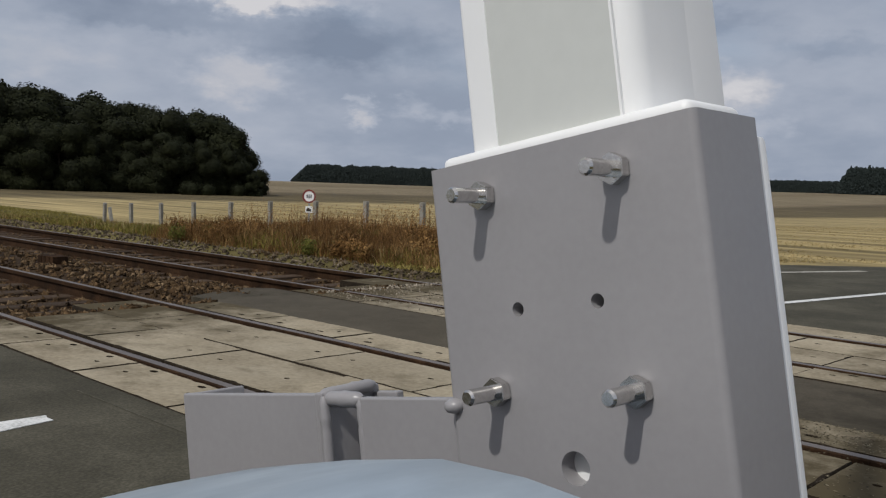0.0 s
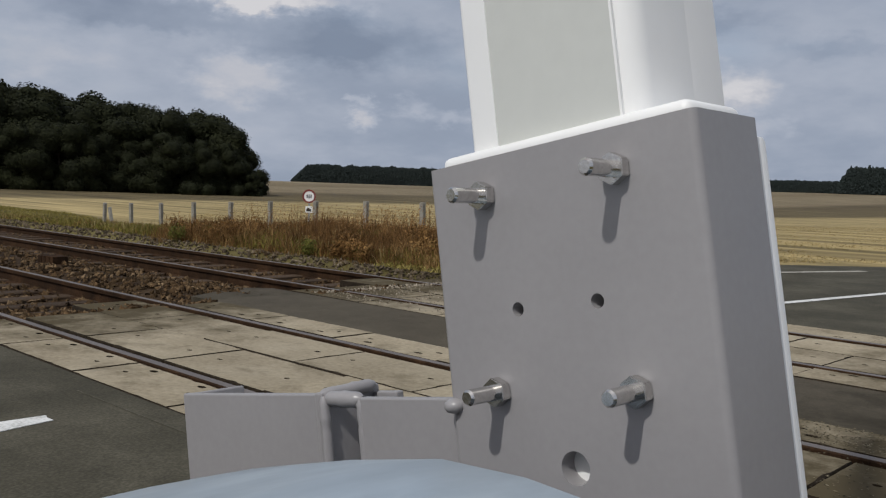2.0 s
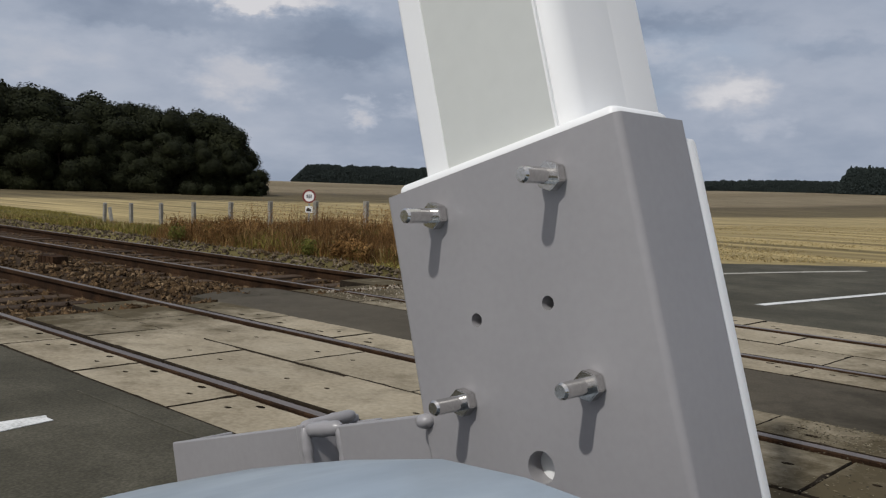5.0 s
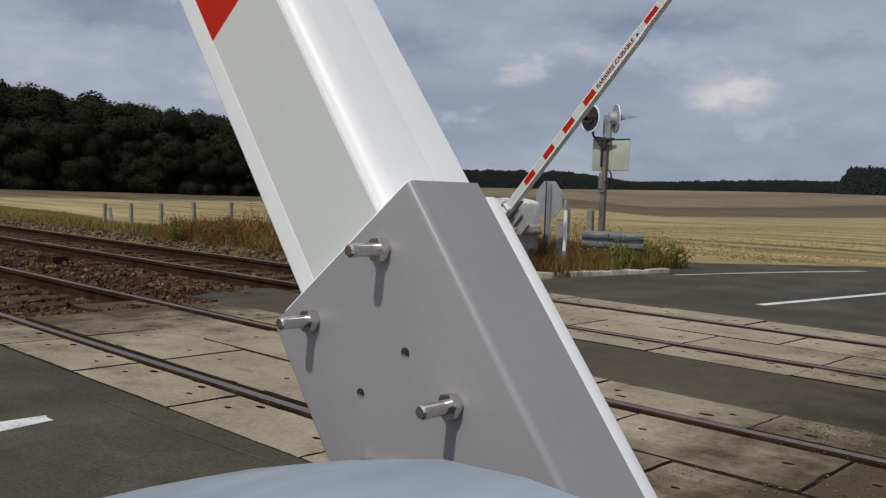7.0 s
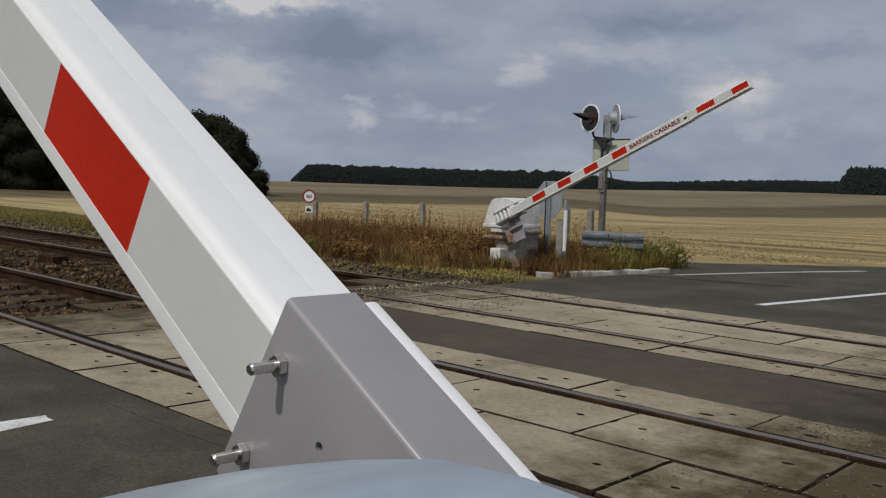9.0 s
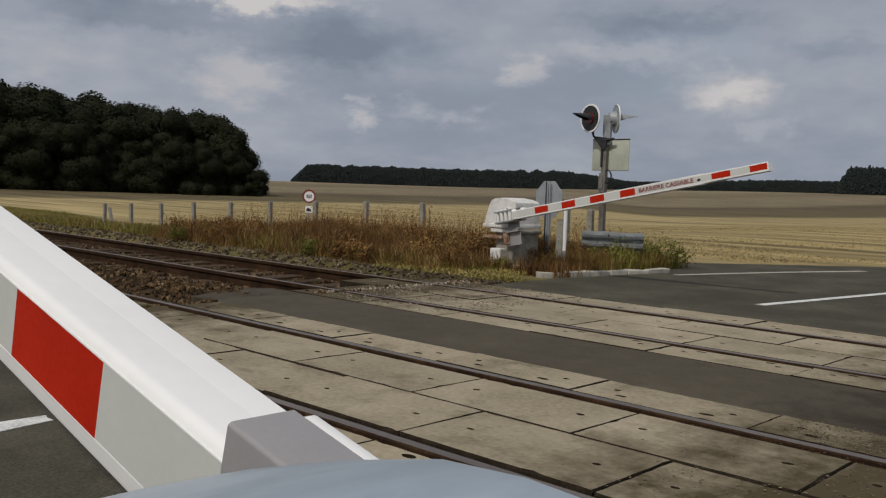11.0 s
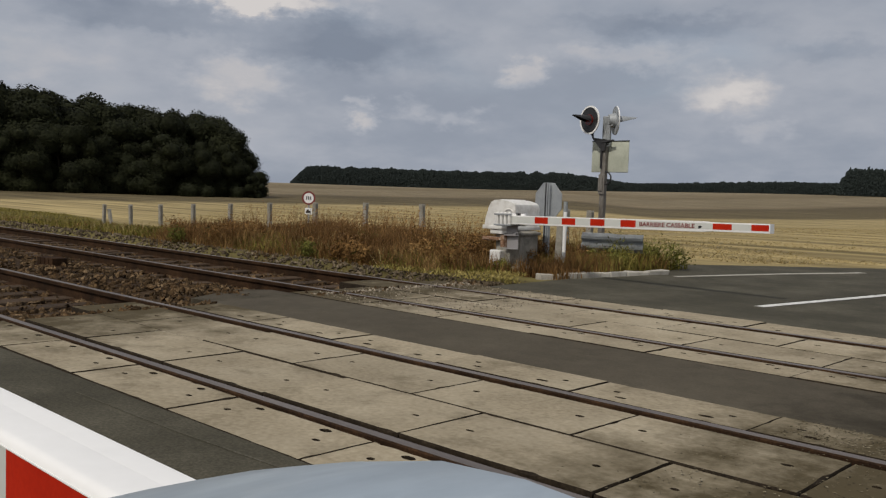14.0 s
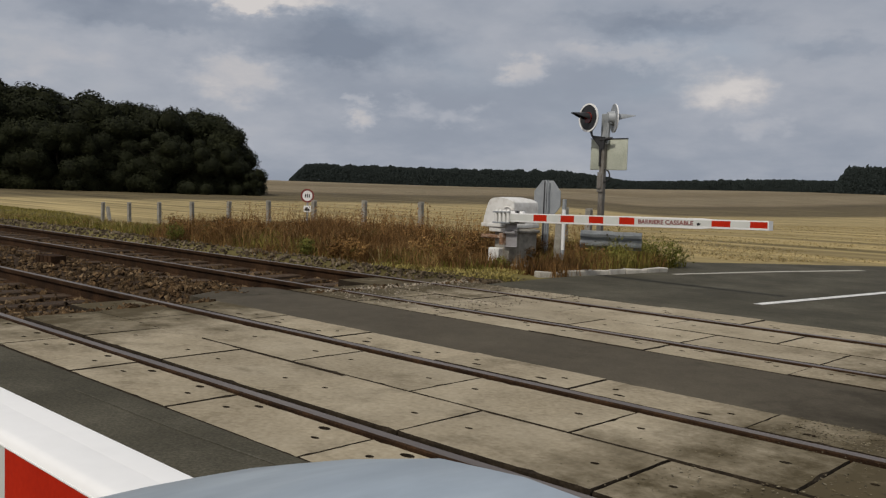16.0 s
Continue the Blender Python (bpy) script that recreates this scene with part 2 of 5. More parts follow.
M_GALV = mat("galvanised_steel", [(0.26, 0.28, 0.29), (0.36, 0.38, 0.39), (0.46, 0.48, 0.49)], 0.5, metal=0.5, scale=7, fine=60, bump=0.1)
M_DULL = mat("dull_grey_sign_back", [(0.24, 0.26, 0.275), (0.31, 0.33, 0.345), (0.37, 0.39, 0.40)], 0.55, metal=0.2, scale=6, fine=60, bump=0.06)
# rust stains, plus the shade on the signal pole painted in as darker grey
M_POLE = mat("stained_shaded_pole", [(0.10, 0.085, 0.07), (0.17, 0.155, 0.135), (0.24, 0.235, 0.22)], 0.6, metal=0.2, scale=5, fine=40, bump=0.1, stretch=(1, 1, 0.3))
M_BLACK = mat("black_enamel", [(0.012, 0.012, 0.013), (0.02, 0.02, 0.021), (0.03, 0.03, 0.032)], 0.45, scale=12, fine=80, bump=0.05)
M_CASE = mat("chipped_white_paint", [(0.50, 0.475, 0.43), (0.66, 0.65, 0.62), (0.72, 0.715, 0.69)], 0.5, scale=3, fine=14, bump=0.08, mottle=(6.0, 0.06))
M_RUST = mat("flaking_rust", [(0.10, 0.045, 0.022), (0.24, 0.13, 0.07), (0.50, 0.45, 0.38)], 0.85, scale=16, fine=60, bump=0.5)
M_LENS = mat("dark_red_lens", [(0.10, 0.008, 0.006), (0.15, 0.012, 0.009), (0.20, 0.02, 0.015)], 0.2, scale=20, fine=90, bump=0.1)
M_LINE = mat("worn_road_paint", [(0.30, 0.30, 0.28), (0.62, 0.62, 0.60), (0.74, 0.74, 0.72)], 0.75, scale=6, fine=60, bump=0.3)
M_BACKBOX = mat("pale_greenish_sheet", [(0.34, 0.36, 0.29), (0.42, 0.44, 0.36), (0.48, 0.50, 0.42)], 0.55, scale=5, fine=50, bump=0.05)
M_TAR = mat("dark_joint_filler", [(0.012, 0.009, 0.006), (0.024, 0.018, 0.012), (0.045, 0.034, 0.022)], 0.95, scale=8, fine=60, bump=0.5, spec=0.12)


def leafy(name, stops, spread=0.4, scale=0.25):
    m = mat(name, stops, 0.8, scale=scale, fine=6, bump=0, spread=spread)
    m.node_tree.nodes["Principled BSDF"].inputs["Specular IOR Level"].default_value = 0.15
    return m


M_BROWNBUSH = leafy("reddish_brown_weed", [(0.085, 0.042, 0.013), (0.165, 0.088, 0.028), (0.26, 0.155, 0.058)], 0.45, 0.8)
M_GREENBUSH = leafy("olive_weed", [(0.060, 0.064, 0.012), (0.11, 0.112, 0.023), (0.18, 0.165, 0.04)], 0.4, 0.8)
# darker than foliage is: the near wood's shade is put into the leaf colour
M_LEAF = leafy("shaded_oak_leaf", [(0.008, 0.010, 0.0038), (0.0145, 0.0172, 0.006), (0.026, 0.028, 0.009)], 0.25, 0.12)
# the blue-grey haze of distance is mixed into this leaf colour
M_HAZYLEAF = leafy("hazy_far_leaf", [(0.021, 0.028, 0.027), (0.025, 0.033, 0.031), (0.029, 0.038, 0.035)], 0.06, 0.05)
M_BARK = mat("dark_bark", [(0.03, 0.024, 0.018), (0.05, 0.04, 0.03), (0.07, 0.06, 0.045)], 0.9, scale=2, fine=20, bump=0.5)
M_DRY = leafy("dry_brown_stalk", [(0.074, 0.037, 0.013), (0.155, 0.084, 0.029), (0.275, 0.175, 0.072)], 0.55, 0.9)
M_GREEN = leafy("verge_green_blade", [(0.066, 0.067, 0.011), (0.145, 0.128, 0.025), (0.26, 0.21, 0.062)], 0.45, 0.7)
M_YELLOW = leafy("yellow_green_blade", [(0.13, 0.112, 0.022), (0.215, 0.18, 0.048), (0.31, 0.25, 0.09)], 0.35, 0.5)
M_STRAW = leafy("straw_stubble", [(0.22, 0.165, 0.07), (0.32, 0.25, 0.115), (0.43, 0.35, 0.18)], 0.42, 0.5)


# ---- mesh helpers ----
def finish(bm, name, material, smooth=False):
    me = bpy.data.meshes.new(name)
    bm.normal_update()
    bm.to_mesh(me)
    bm.free()
    for m in (material if isinstance(material, (list, tuple)) else [material]):
        me.materials.append(m)
    if smooth:
        me.shade_smooth()
        me.set_sharp_from_angle(angle=radians(38))
    return me


def part(name, bm, material, parent=None, label="", smooth=False, at=None):
    ob = new(name, finish(bm, name, material, smooth))
    ob.parent = parent
    if at is not None:
        ob.matrix_basis = at
    if label:
        tagged(ob, label)
    return ob


def empty(name, m, label, category, group="", kind=""):
    ob = new(name)
    ob.empty_display_size = 0.2
    ob.matrix_basis = m
    return tagged(ob, label, category, group, kind)


def box(bm, x0, x1, y0, y1, z0, z1, bevel=0.0, seg=2, m=None):
    r = bmesh.ops.create_cube(bm, size=1.0)["verts"]
    bmesh.ops.scale(bm, vec=(x1 - x0, y1 - y0, z1 - z0), verts=r)
    bmesh.ops.translate(bm, vec=((x0 + x1) / 2, (y0 + y1) / 2, (z0 + z1) / 2), verts=r)
    if bevel:
        e = list({e for v in r for e in v.link_edges})
        out = bmesh.ops.bevel(bm, geom=e, offset=bevel, segments=seg, affect="EDGES", profile=0.5)
        r = list({v for v in out["verts"]} | {v for v in r if v.is_valid})
    if m is not None:
        bmesh.ops.transform(bm, matrix=m, verts=r)
    return bm


def tube(bm, p, q, r0, r1=None, sides=16):
    p, q = Vector(p), Vector(q)
    r1 = r0 if r1 is None else r1
    m = Matrix.Translation((p + q) / 2) @ (q - p).to_track_quat("Z", "Y").to_matrix().to_4x4()
    bmesh.ops.create_cone(bm, cap_ends=True, segments=sides, radius1=r0, radius2=r1, depth=(q - p).length, matrix=m)
    return bm


def prism(bm, pts, depth, m=None, bevel=0.0):
    """A flat outline in x, z pushed along y from 0 to depth."""
    vs = [bm.verts.new((x, 0, z)) for x, z in pts]
    f = bm.faces.new(vs)
    e = bmesh.ops.extrude_face_region(bm, geom=[f])
    nv = [v for v in e["geom"] if isinstance(v, bmesh.types.BMVert)]
    bmesh.ops.translate(bm, vec=(0, depth, 0), verts=nv)
    allv = vs + nv
    bmesh.ops.recalc_face_normals(bm, faces=list({f for v in allv for f in v.link_faces}))
    if bevel:
        es = [ed for ed in {e for v in allv for e in v.link_edges}]
        out = bmesh.ops.bevel(bm, geom=es, offset=bevel, segments=2, affect="EDGES")
        allv = list(set(out["verts"]) | {v for v in allv if v.is_valid})
    if m is not None:
        bmesh.ops.transform(bm, matrix=m, verts=[v for v in allv if v.is_valid])
    return bm


def raw(name, verts, faces, material, label="", category="", kind="stuff", parent=None):
    me = bpy.data.meshes.new(name)
    me.from_pydata(verts, [], faces)
    me.materials.append(material)
    ob = new(name, me)
    ob.parent = parent
    return tagged(ob, label, category, kind=kind)


B = bmesh.new


# ---- ground ----
def sstep(a, b, x):
    t = min(1.0, max(0.0, (x - a) / (b - a)))
    return t * t * (3 - 2 * t)


def ground_z(x, y):
    """Height of the open land: level at the crossing, a shallow dip along the line, fields that rise far off."""
    r = math.hypot(x, y + 2.92)
    az = math.degrees(math.atan2(x, y + 2.92))
    z = -0.035
    if y > 5:
        z -= 0.62 * sstep(13, 34, -x) * sstep(6.0, 12.0, y)
    far = sstep(120, 560, r)
    rise = 3.0 + 3.6 * sstep(-45, -20, az)
    z = z * (1 - far) + far * rise
    z -= 0.34 * sstep(-7.6, -8.6, x) * sstep(6.5, 5.9, y) * sstep(-1.6, -0.9, y) if x < -7.6 else 0.0
    return z


def grade(a, b, n, power=1.0):
    return [a + (b - a) * (i / n) ** power for i in range(n + 1)]


def build_ground():
    xs = sorted({round(v, 3) for v in [-x for x in grade(8.7, 2600, 60, 2.6)] + [-8.6, -8.4, -8.2, -8, -7.8, -7.6] + grade(-7.5, 12, 8) + grade(12, 2400, 30, 2.4)})
    ys = sorted({round(v, 3) for v in grade(6.8, 2600, 62, 2.4) + [-1.6, -1.3, -0.9, 0, 1, 2, 3, 4, 5, 5.9, 6.1, 6.3, 6.5] + [-2 - v for v in grade(0, 1500, 20, 2.4)]})
    bm = B()
    rows = [[bm.verts.new((x, y, ground_z(x, y))) for x in xs] for y in ys]
    for j in range(len(ys) - 1):
        for i in range(len(xs) - 1):
            bm.faces.new((rows[j][i], rows[j][i + 1], rows[j + 1][i + 1], rows[j + 1][i]))
    m = mat("field_and_verge", [(0.8, 0.8, 0.8), (1, 1, 1)], 0.95, scale=0.02, fine=3, bump=0.5, dist=0.05)
    nt = m.node_tree
    bsdf = nt.nodes["Principled BSDF"]
    bsdf.inputs["Specular IOR Level"].default_value = 0.1
    tc = nt.nodes.new("ShaderNodeTexCoord")
    sp = nt.nodes.new("ShaderNodeSeparateXYZ")
    wob = nt.nodes.new("ShaderNodeTexNoise")
    wob.inputs["Scale"].default_value, wob.inputs["Detail"].default_value = 0.02, 5
    nt.links.new(tc.outputs["Object"], wob.inputs["Vector"])
    nt.links.new(tc.outputs["Object"], sp.inputs[0])
    def calc(op, a, b=None, c=None):
        n = nt.nodes.new("ShaderNodeMath")
        n.operation = op
        for sock, v in zip(n.inputs, (a, b, c)):
            if isinstance(v, (int, float)):
                sock.default_value = v
            elif v is not None:
                nt.links.new(v, sock)
        return n.outputs[0]

    def span(v, lo, hi, a=0.0, b=1.0):
        n = nt.nodes.new("ShaderNodeMapRange")
        n.interpolation_type = "SMOOTHSTEP"
        for key, val in (("From Min", lo), ("From Max", hi), ("To Min", a), ("To Max", b)):
            n.inputs[key].default_value = val
        nt.links.new(v, n.inputs["Value"])
        return n.outputs[0]

    def ramped(v, bands):
        n = nt.nodes.new("ShaderNodeValToRGB")
        el = n.color_ramp.elements
        while len(el) < len(bands):
            el.new(0.5)
        for e, (p, c) in zip(el, bands):
            e.position, e.color = p, (*c, 1)
        nt.links.new(v, n.inputs[0])
        return n.outputs[0]

    # parcels: ploughing runs along y; the straw parcel is shorter on the road's side
    heading = calc("ARCTAN2", sp.outputs[0], sp.outputs[1])
    depth = span(heading, radians(-39), radians(-30), 78.0, 43.0)
    away = calc("DIVIDE", calc("MULTIPLY", sp.outputs[0], -1.0), depth)
    wobble = calc("MULTIPLY", calc("SUBTRACT", wob.outputs["Fac"], 0.5), 0.25)
    parcel = calc("DIVIDE", calc("ADD", away, wobble), 8.0)
    fields = ramped(parcel, [(0.0, (0.285, 0.222, 0.102)), (0.118, (0.30, 0.238, 0.118)), (0.130, (0.118, 0.094, 0.049)), (0.22, (0.098, 0.077, 0.045)), (0.245, (0.18, 0.145, 0.09)),
                             (0.36, (0.19, 0.155, 0.098)), (0.40, (0.15, 0.118, 0.07)), (0.55, (0.21, 0.17, 0.108)), (1.0, (0.22, 0.18, 0.12))])
    # verge: grass up to a line that draws away from the track further along it
    limit = calc("ADD", span(sp.outputs[0], -48.0, -24.0, 17.0, 12.6), calc("MULTIPLY", wobble, 6.0))
    grassy = span(calc("SUBTRACT", sp.outputs[1], limit), -0.6, 0.6, 1.0, 0.0)
    verge = nt.nodes.new("ShaderNodeMix")
    verge.data_type = "RGBA"
    nt.links.new(grassy, verge.inputs[0])
    nt.links.new(fields, verge.inputs[6])
    verge.inputs[7].default_value = (0.105, 0.088, 0.034, 1)
    mps = nt.nodes.new("ShaderNodeMapping")
    mps.inputs["Scale"].default_value = (0.07, 1.0, 1)
    nt.links.new(tc.outputs["Object"], mps.inputs[0])
    rows_n = nt.nodes.new("ShaderNodeTexNoise")
    rows_n.inputs["Scale"].default_value, rows_n.inputs["Detail"].default_value = 0.9, 6
    nt.links.new(mps.outputs[0], rows_n.inputs["Vector"])
    vr = nt.nodes.new("ShaderNodeMapRange")
    vr.inputs["From Min"].default_value, vr.inputs["From Max"].default_value = 0.3, 0.7
    vr.inputs["To Min"].default_value, vr.inputs["To Max"].default_value = 0.42, 1.50
    nt.links.new(rows_n.outputs["Fac"], vr.inputs["Value"])
    hv = nt.nodes.new("ShaderNodeHueSaturation")
    nt.links.new(verge.outputs[2], hv.inputs["Color"])
    nt.links.new(vr.outputs[0], hv.inputs["Value"])
    nt.links.new(hv.outputs[0], bsdf.inputs["Base Color"])
    ob = part("ground", bm, m, smooth=True)
    return tagged(ob, "dry harvested fields in bands of straw and brown soil", "ground", kind="structure")


build_ground()

# asphalt: approach, strip between the tracks, far side bending away
G = 1.507
S2 = 3.698
E1, E2, E3, E4 = -0.524, 2.036, 3.213, 5.83


def sheet(name, pts, z, material, label, cat="road", thick=0.06):
    bm = B()
    f = bm.faces.new([bm.verts.new((x, y, z)) for x, y in pts])
    if f.normal.z < 0:
        f.normal_flip()
    e = bmesh.ops.extrude_face_region(bm, geom=[f])
    bmesh.ops.translate(bm, vec=(0, 0, -thick), verts=[v for v in e["geom"] if isinstance(v, bmesh.types.BMVert)])
    bmesh.ops.recalc_face_normals(bm, faces=bm.faces)
    return tagged(part(name, bm, material), label, cat, kind="structure")


sheet("road_near", [(-8.05, E1), (-8.0, -4), (-7.6, -14), (-7.4, -60), (3.4, -60), (3.0, -14), (2.9, E1)], -0.004, M_ASPHALT, "dark worn asphalt road up to the tracks")
sheet("road_between_tracks", [(-8.5, E3), (-8.75, 2.9), (-8.3, E2), (4.0, E2), (4.0, E3)], -0.006, M_PATCH, "dark asphalt strip between the two tracks")
sheet("road_far", [(-7.45, E4), (-7.55, 7.6), (-7.3, 9.3), (-7.6, 10.6), (-8.1, 11.8), (-8.2, 12.2), (-7.56, 13.2), (-5.6, 15.8), (-2.5, 19.0), (4, 23.5), (30, 34), (70, 44), (70, 30), (30, 20), (9, 11.5), (4.0, 7.6), (4.0, E4)],
      -0.004, M_ASPHALT, "grey asphalt road bending away beyond the tracks")


def stripe(pts, label, paint=None):
    bm = B()
    f = bm.faces.new([bm.verts.new((x, y, 0.0)) for x, y in pts])
    if f.normal.z < 0:
        f.normal_flip()
    e = bmesh.ops.extrude_face_region(bm, geom=[f])
    bmesh.ops.translate(bm, vec=(0, 0, 0.003), verts=[v for v in e["geom"] if isinstance(v, bmesh.types.BMVert)])
    bmesh.ops.recalc_face_normals(bm, faces=bm.faces)
    return tagged(part("road_line", bm, paint or M_LINE, at=pose(0, 0, -0.003)), label, "road marking", kind="structure")


stripe([(-4.47, -1.06), (-4.42, -1.075), (-4.36, -1.07), (-4.31, -1.35), (-4.28, -2.4), (-4.42, -2.4), (-4.485, -1.35)], "white painted centre line worn on asphalt")
stripe([(-4.45, 7.10), (-4.33, 7.10), (-3.86, 10.2), (-3.3, 12.2), (-3.42, 12.26), (-3.98, 10.2)], "white painted centre line on asphalt")
stripe([(-4.9, -0.712), (-4.9, -0.704), (-3.9, -0.692), (-2.9, -0.636), (-2.9, -0.648), (-3.9, -0.702)], "thin pale seam across the asphalt", M_SEAM)
stripe([(-6.98, 9.75), (-6.86, 9.7), (-6.2, 12.0), (-5.45, 14.0), (-5.6, 14.06), (-6.34, 12.0)], "faded white edge line on asphalt", M_KERB)


# ---- tracks ----
def rail(y, label):
    """One running rail: foot, web and head swept along x."""
    prof = [(-0.07, -0.172), (0.07, -0.172), (0.07, -0.16), (0.012, -0.145), (0.009, -0.05), (0.035, -0.04), (0.036, -0.008), (0.028, 0.0),
            (-0.028, 0.0), (-0.036, -0.008), (-0.035, -0.04), (-0.009, -0.05), (-0.012, -0.145), (-0.07, -0.16)]
    ob = empty("rail", pose(0, y, 0.006), label, "rail", "running rails")
    for nm, keep, material in (("rail_body", None, M_RAIL), ("running_surface", 1, M_HEAD)):
        bm = B()
        pts = prof if keep is None else [(-0.029, 0.0003), (0.029, 0.0003), (0.028, 0.0025), (-0.028, 0.0025)]
        a = [bm.verts.new((-260, p, q)) for p, q in pts]
        b = [bm.verts.new((30, p, q)) for p, q in pts]
        for i in range(len(pts)):
            j = (i + 1) % len(pts)
            bm.faces.new((a[i], a[j], b[j], b[i]))
        bm.faces.new(a), bm.faces.new(b[::-1])
        bmesh.ops.recalc_face_normals(bm, faces=bm.faces)
        part(nm, bm, material, ob)
    return ob


for ry in (0.0, G, S2, S2 + G):
    rail(ry, "rusty steel rail with a worn shiny top")


def sleepers(y0, group):
    bm = B()
    box(bm, -0.12, 0.12, -0.55, 2.05, -0.12, 0.0, 0.012, 1)
    first = tagged(part("sleeper", bm, M_SLEEPER, at=pose(-8.75, y0, -0.135)), "weathered timber sleeper half sunk in ballast", "sleeper", group)
    for i in range(1, 34):
        copy_thing(first, pose(-8.75 - 0.62 * i, y0 + random.uniform(-0.03, 0.03), -0.135 + random.uniform(-0.012, 0.004), 0, 0, random.uniform(-1.2, 1.2)))


sleepers(0.0, "sleepers of the near track")
sleepers(S2, "sleepers of the far track")

def bed_bump(x, y):
    """Ballast heaped against the ends of the deck and of the strip between the tracks."""
    if 2.0 <= y <= 3.3:
        return 0.06 * math.exp(-((x + 8.8) / 0.5) ** 2)
    return 0.135 * math.exp(-((x + 7.75) / 0.7) ** 2)


bm = B()
xs = [-7.7 - 0.5 * i for i in range(70)] + [-60, -100, -180, -260]
ys = [-1.9, -1.3, -0.8, -0.2, 0.3, 0.75, 1.2, 1.7, 2.2, 2.6, 3.1, 3.5, 4.0, 4.45, 5.0, 5.5, 5.9, 6.3, 6.9]
grid = []
for y in ys:
    row = []
    for x in xs:
        edge = sstep(-1.9, -0.9, y) * sstep(6.9, 5.9, y)
        mid = 0.10 * math.exp(-((y - 2.6) / 0.55) ** 2)
        z = -0.42 + 0.245 * edge + mid + 0.035 * noise.noise((x * 1.7, y * 1.7, 2.0)) + bed_bump(x, y)
        row.append(bm.verts.new((x, y, z)))
    grid.append(row)
for j in range(len(ys) - 1):
    for i in range(len(xs) - 1):
        bm.faces.new((grid[j][i + 1], grid[j][i], grid[j + 1][i], grid[j + 1][i + 1]))
bmesh.ops.recalc_face_normals(bm, faces=bm.faces)
tagged(part("ballast_bed", bm, M_BALLAST, smooth=True), "brown stained railway ballast bed", "ballast", kind="structure")


def scatter_stones(n, seed):
    rng = np.random.default_rng(seed)
    base = np.array([(1, 0, 0), (-1, 0, 0), (0, 1, 0), (0, -1, 0), (0, 0, 1), (0, 0, -1)], float)
    tri = np.array([(0, 2, 4), (2, 1, 4), (1, 3, 4), (3, 0, 4), (2, 0, 5), (1, 2, 5), (3, 1, 5), (0, 3, 5)])
    V, F = [], []
    k = 0
    while k < n:
        x = -7.75 - 24 * rng.random() ** 1.7
        y = rng.uniform(-1.3, 6.45)
        s = rng.uniform(0.015, 0.042)
        edge = sstep(-1.9, -0.9, y) * sstep(6.9, 5.9, y)
        z = -0.42 + 0.245 * edge + 0.10 * math.exp(-((y - 2.6) / 0.55) ** 2) + 0.035 * noise.noise((x * 1.7, y * 1.7, 2.0)) + bed_bump(x, y) + s * 0.3
        q = Euler(rng.uniform(0, 6.28, 3)).to_matrix()
        b = base * (s * rng.uniform(0.7, 1.5, 3)) + rng.normal(0, s * 0.18, (6, 3))
        V.append(b @ np.array(q).T + (x, y, z))
        F.append(tri + 6 * k)
        k += 1
    return raw("ballast_stones", np.concatenate(V).tolist(), np.concatenate(F).tolist(), M_STONE, "loose angular brown and grey ballast stones", "ballast")


scatter_stones(20000, 5)


def shoulder_stones():
    """Paler stones that lie along the foot of the verge."""
    rng = np.random.default_rng(15)
    base = np.array([(1, 0, 0), (-1, 0, 0), (0, 1, 0), (0, -1, 0), (0, 0, 1), (0, 0, -1)], float)
    tri = np.array([(0, 2, 4), (2, 1, 4), (1, 3, 4), (3, 0, 4), (2, 0, 5), (1, 2, 5), (3, 1, 5), (0, 3, 5)])
    V, F = [], []
    while len(V) < 9500:
        x, y = -7.7 - 26 * rng.random() ** 1.4, 5.75 + abs(rng.normal(0, 0.42))
        s = rng.uniform(0.012, 0.038)
        bed = -0.175 - 0.245 * (1 - sstep(6.9, 5.9, y))
        z = max(ground_z(x, y), bed) + 0.3 * s
        b = base * s * rng.uniform(0.7, 1.5, 3) + rng.normal(0, s * 0.15, (6, 3))
        F.append(tri + 6 * len(V))
        V.append(b @ np.array(Euler(rng.uniform(0, 6.28, 3)).to_matrix()).T + (x, y, z))
    return raw("shoulder_stones", np.concatenate(V).tolist(), np.concatenate(F).tolist(), M_EDGESTONE, "pale grey stones along the edge of the verge", "stones")


shoulder_stones()


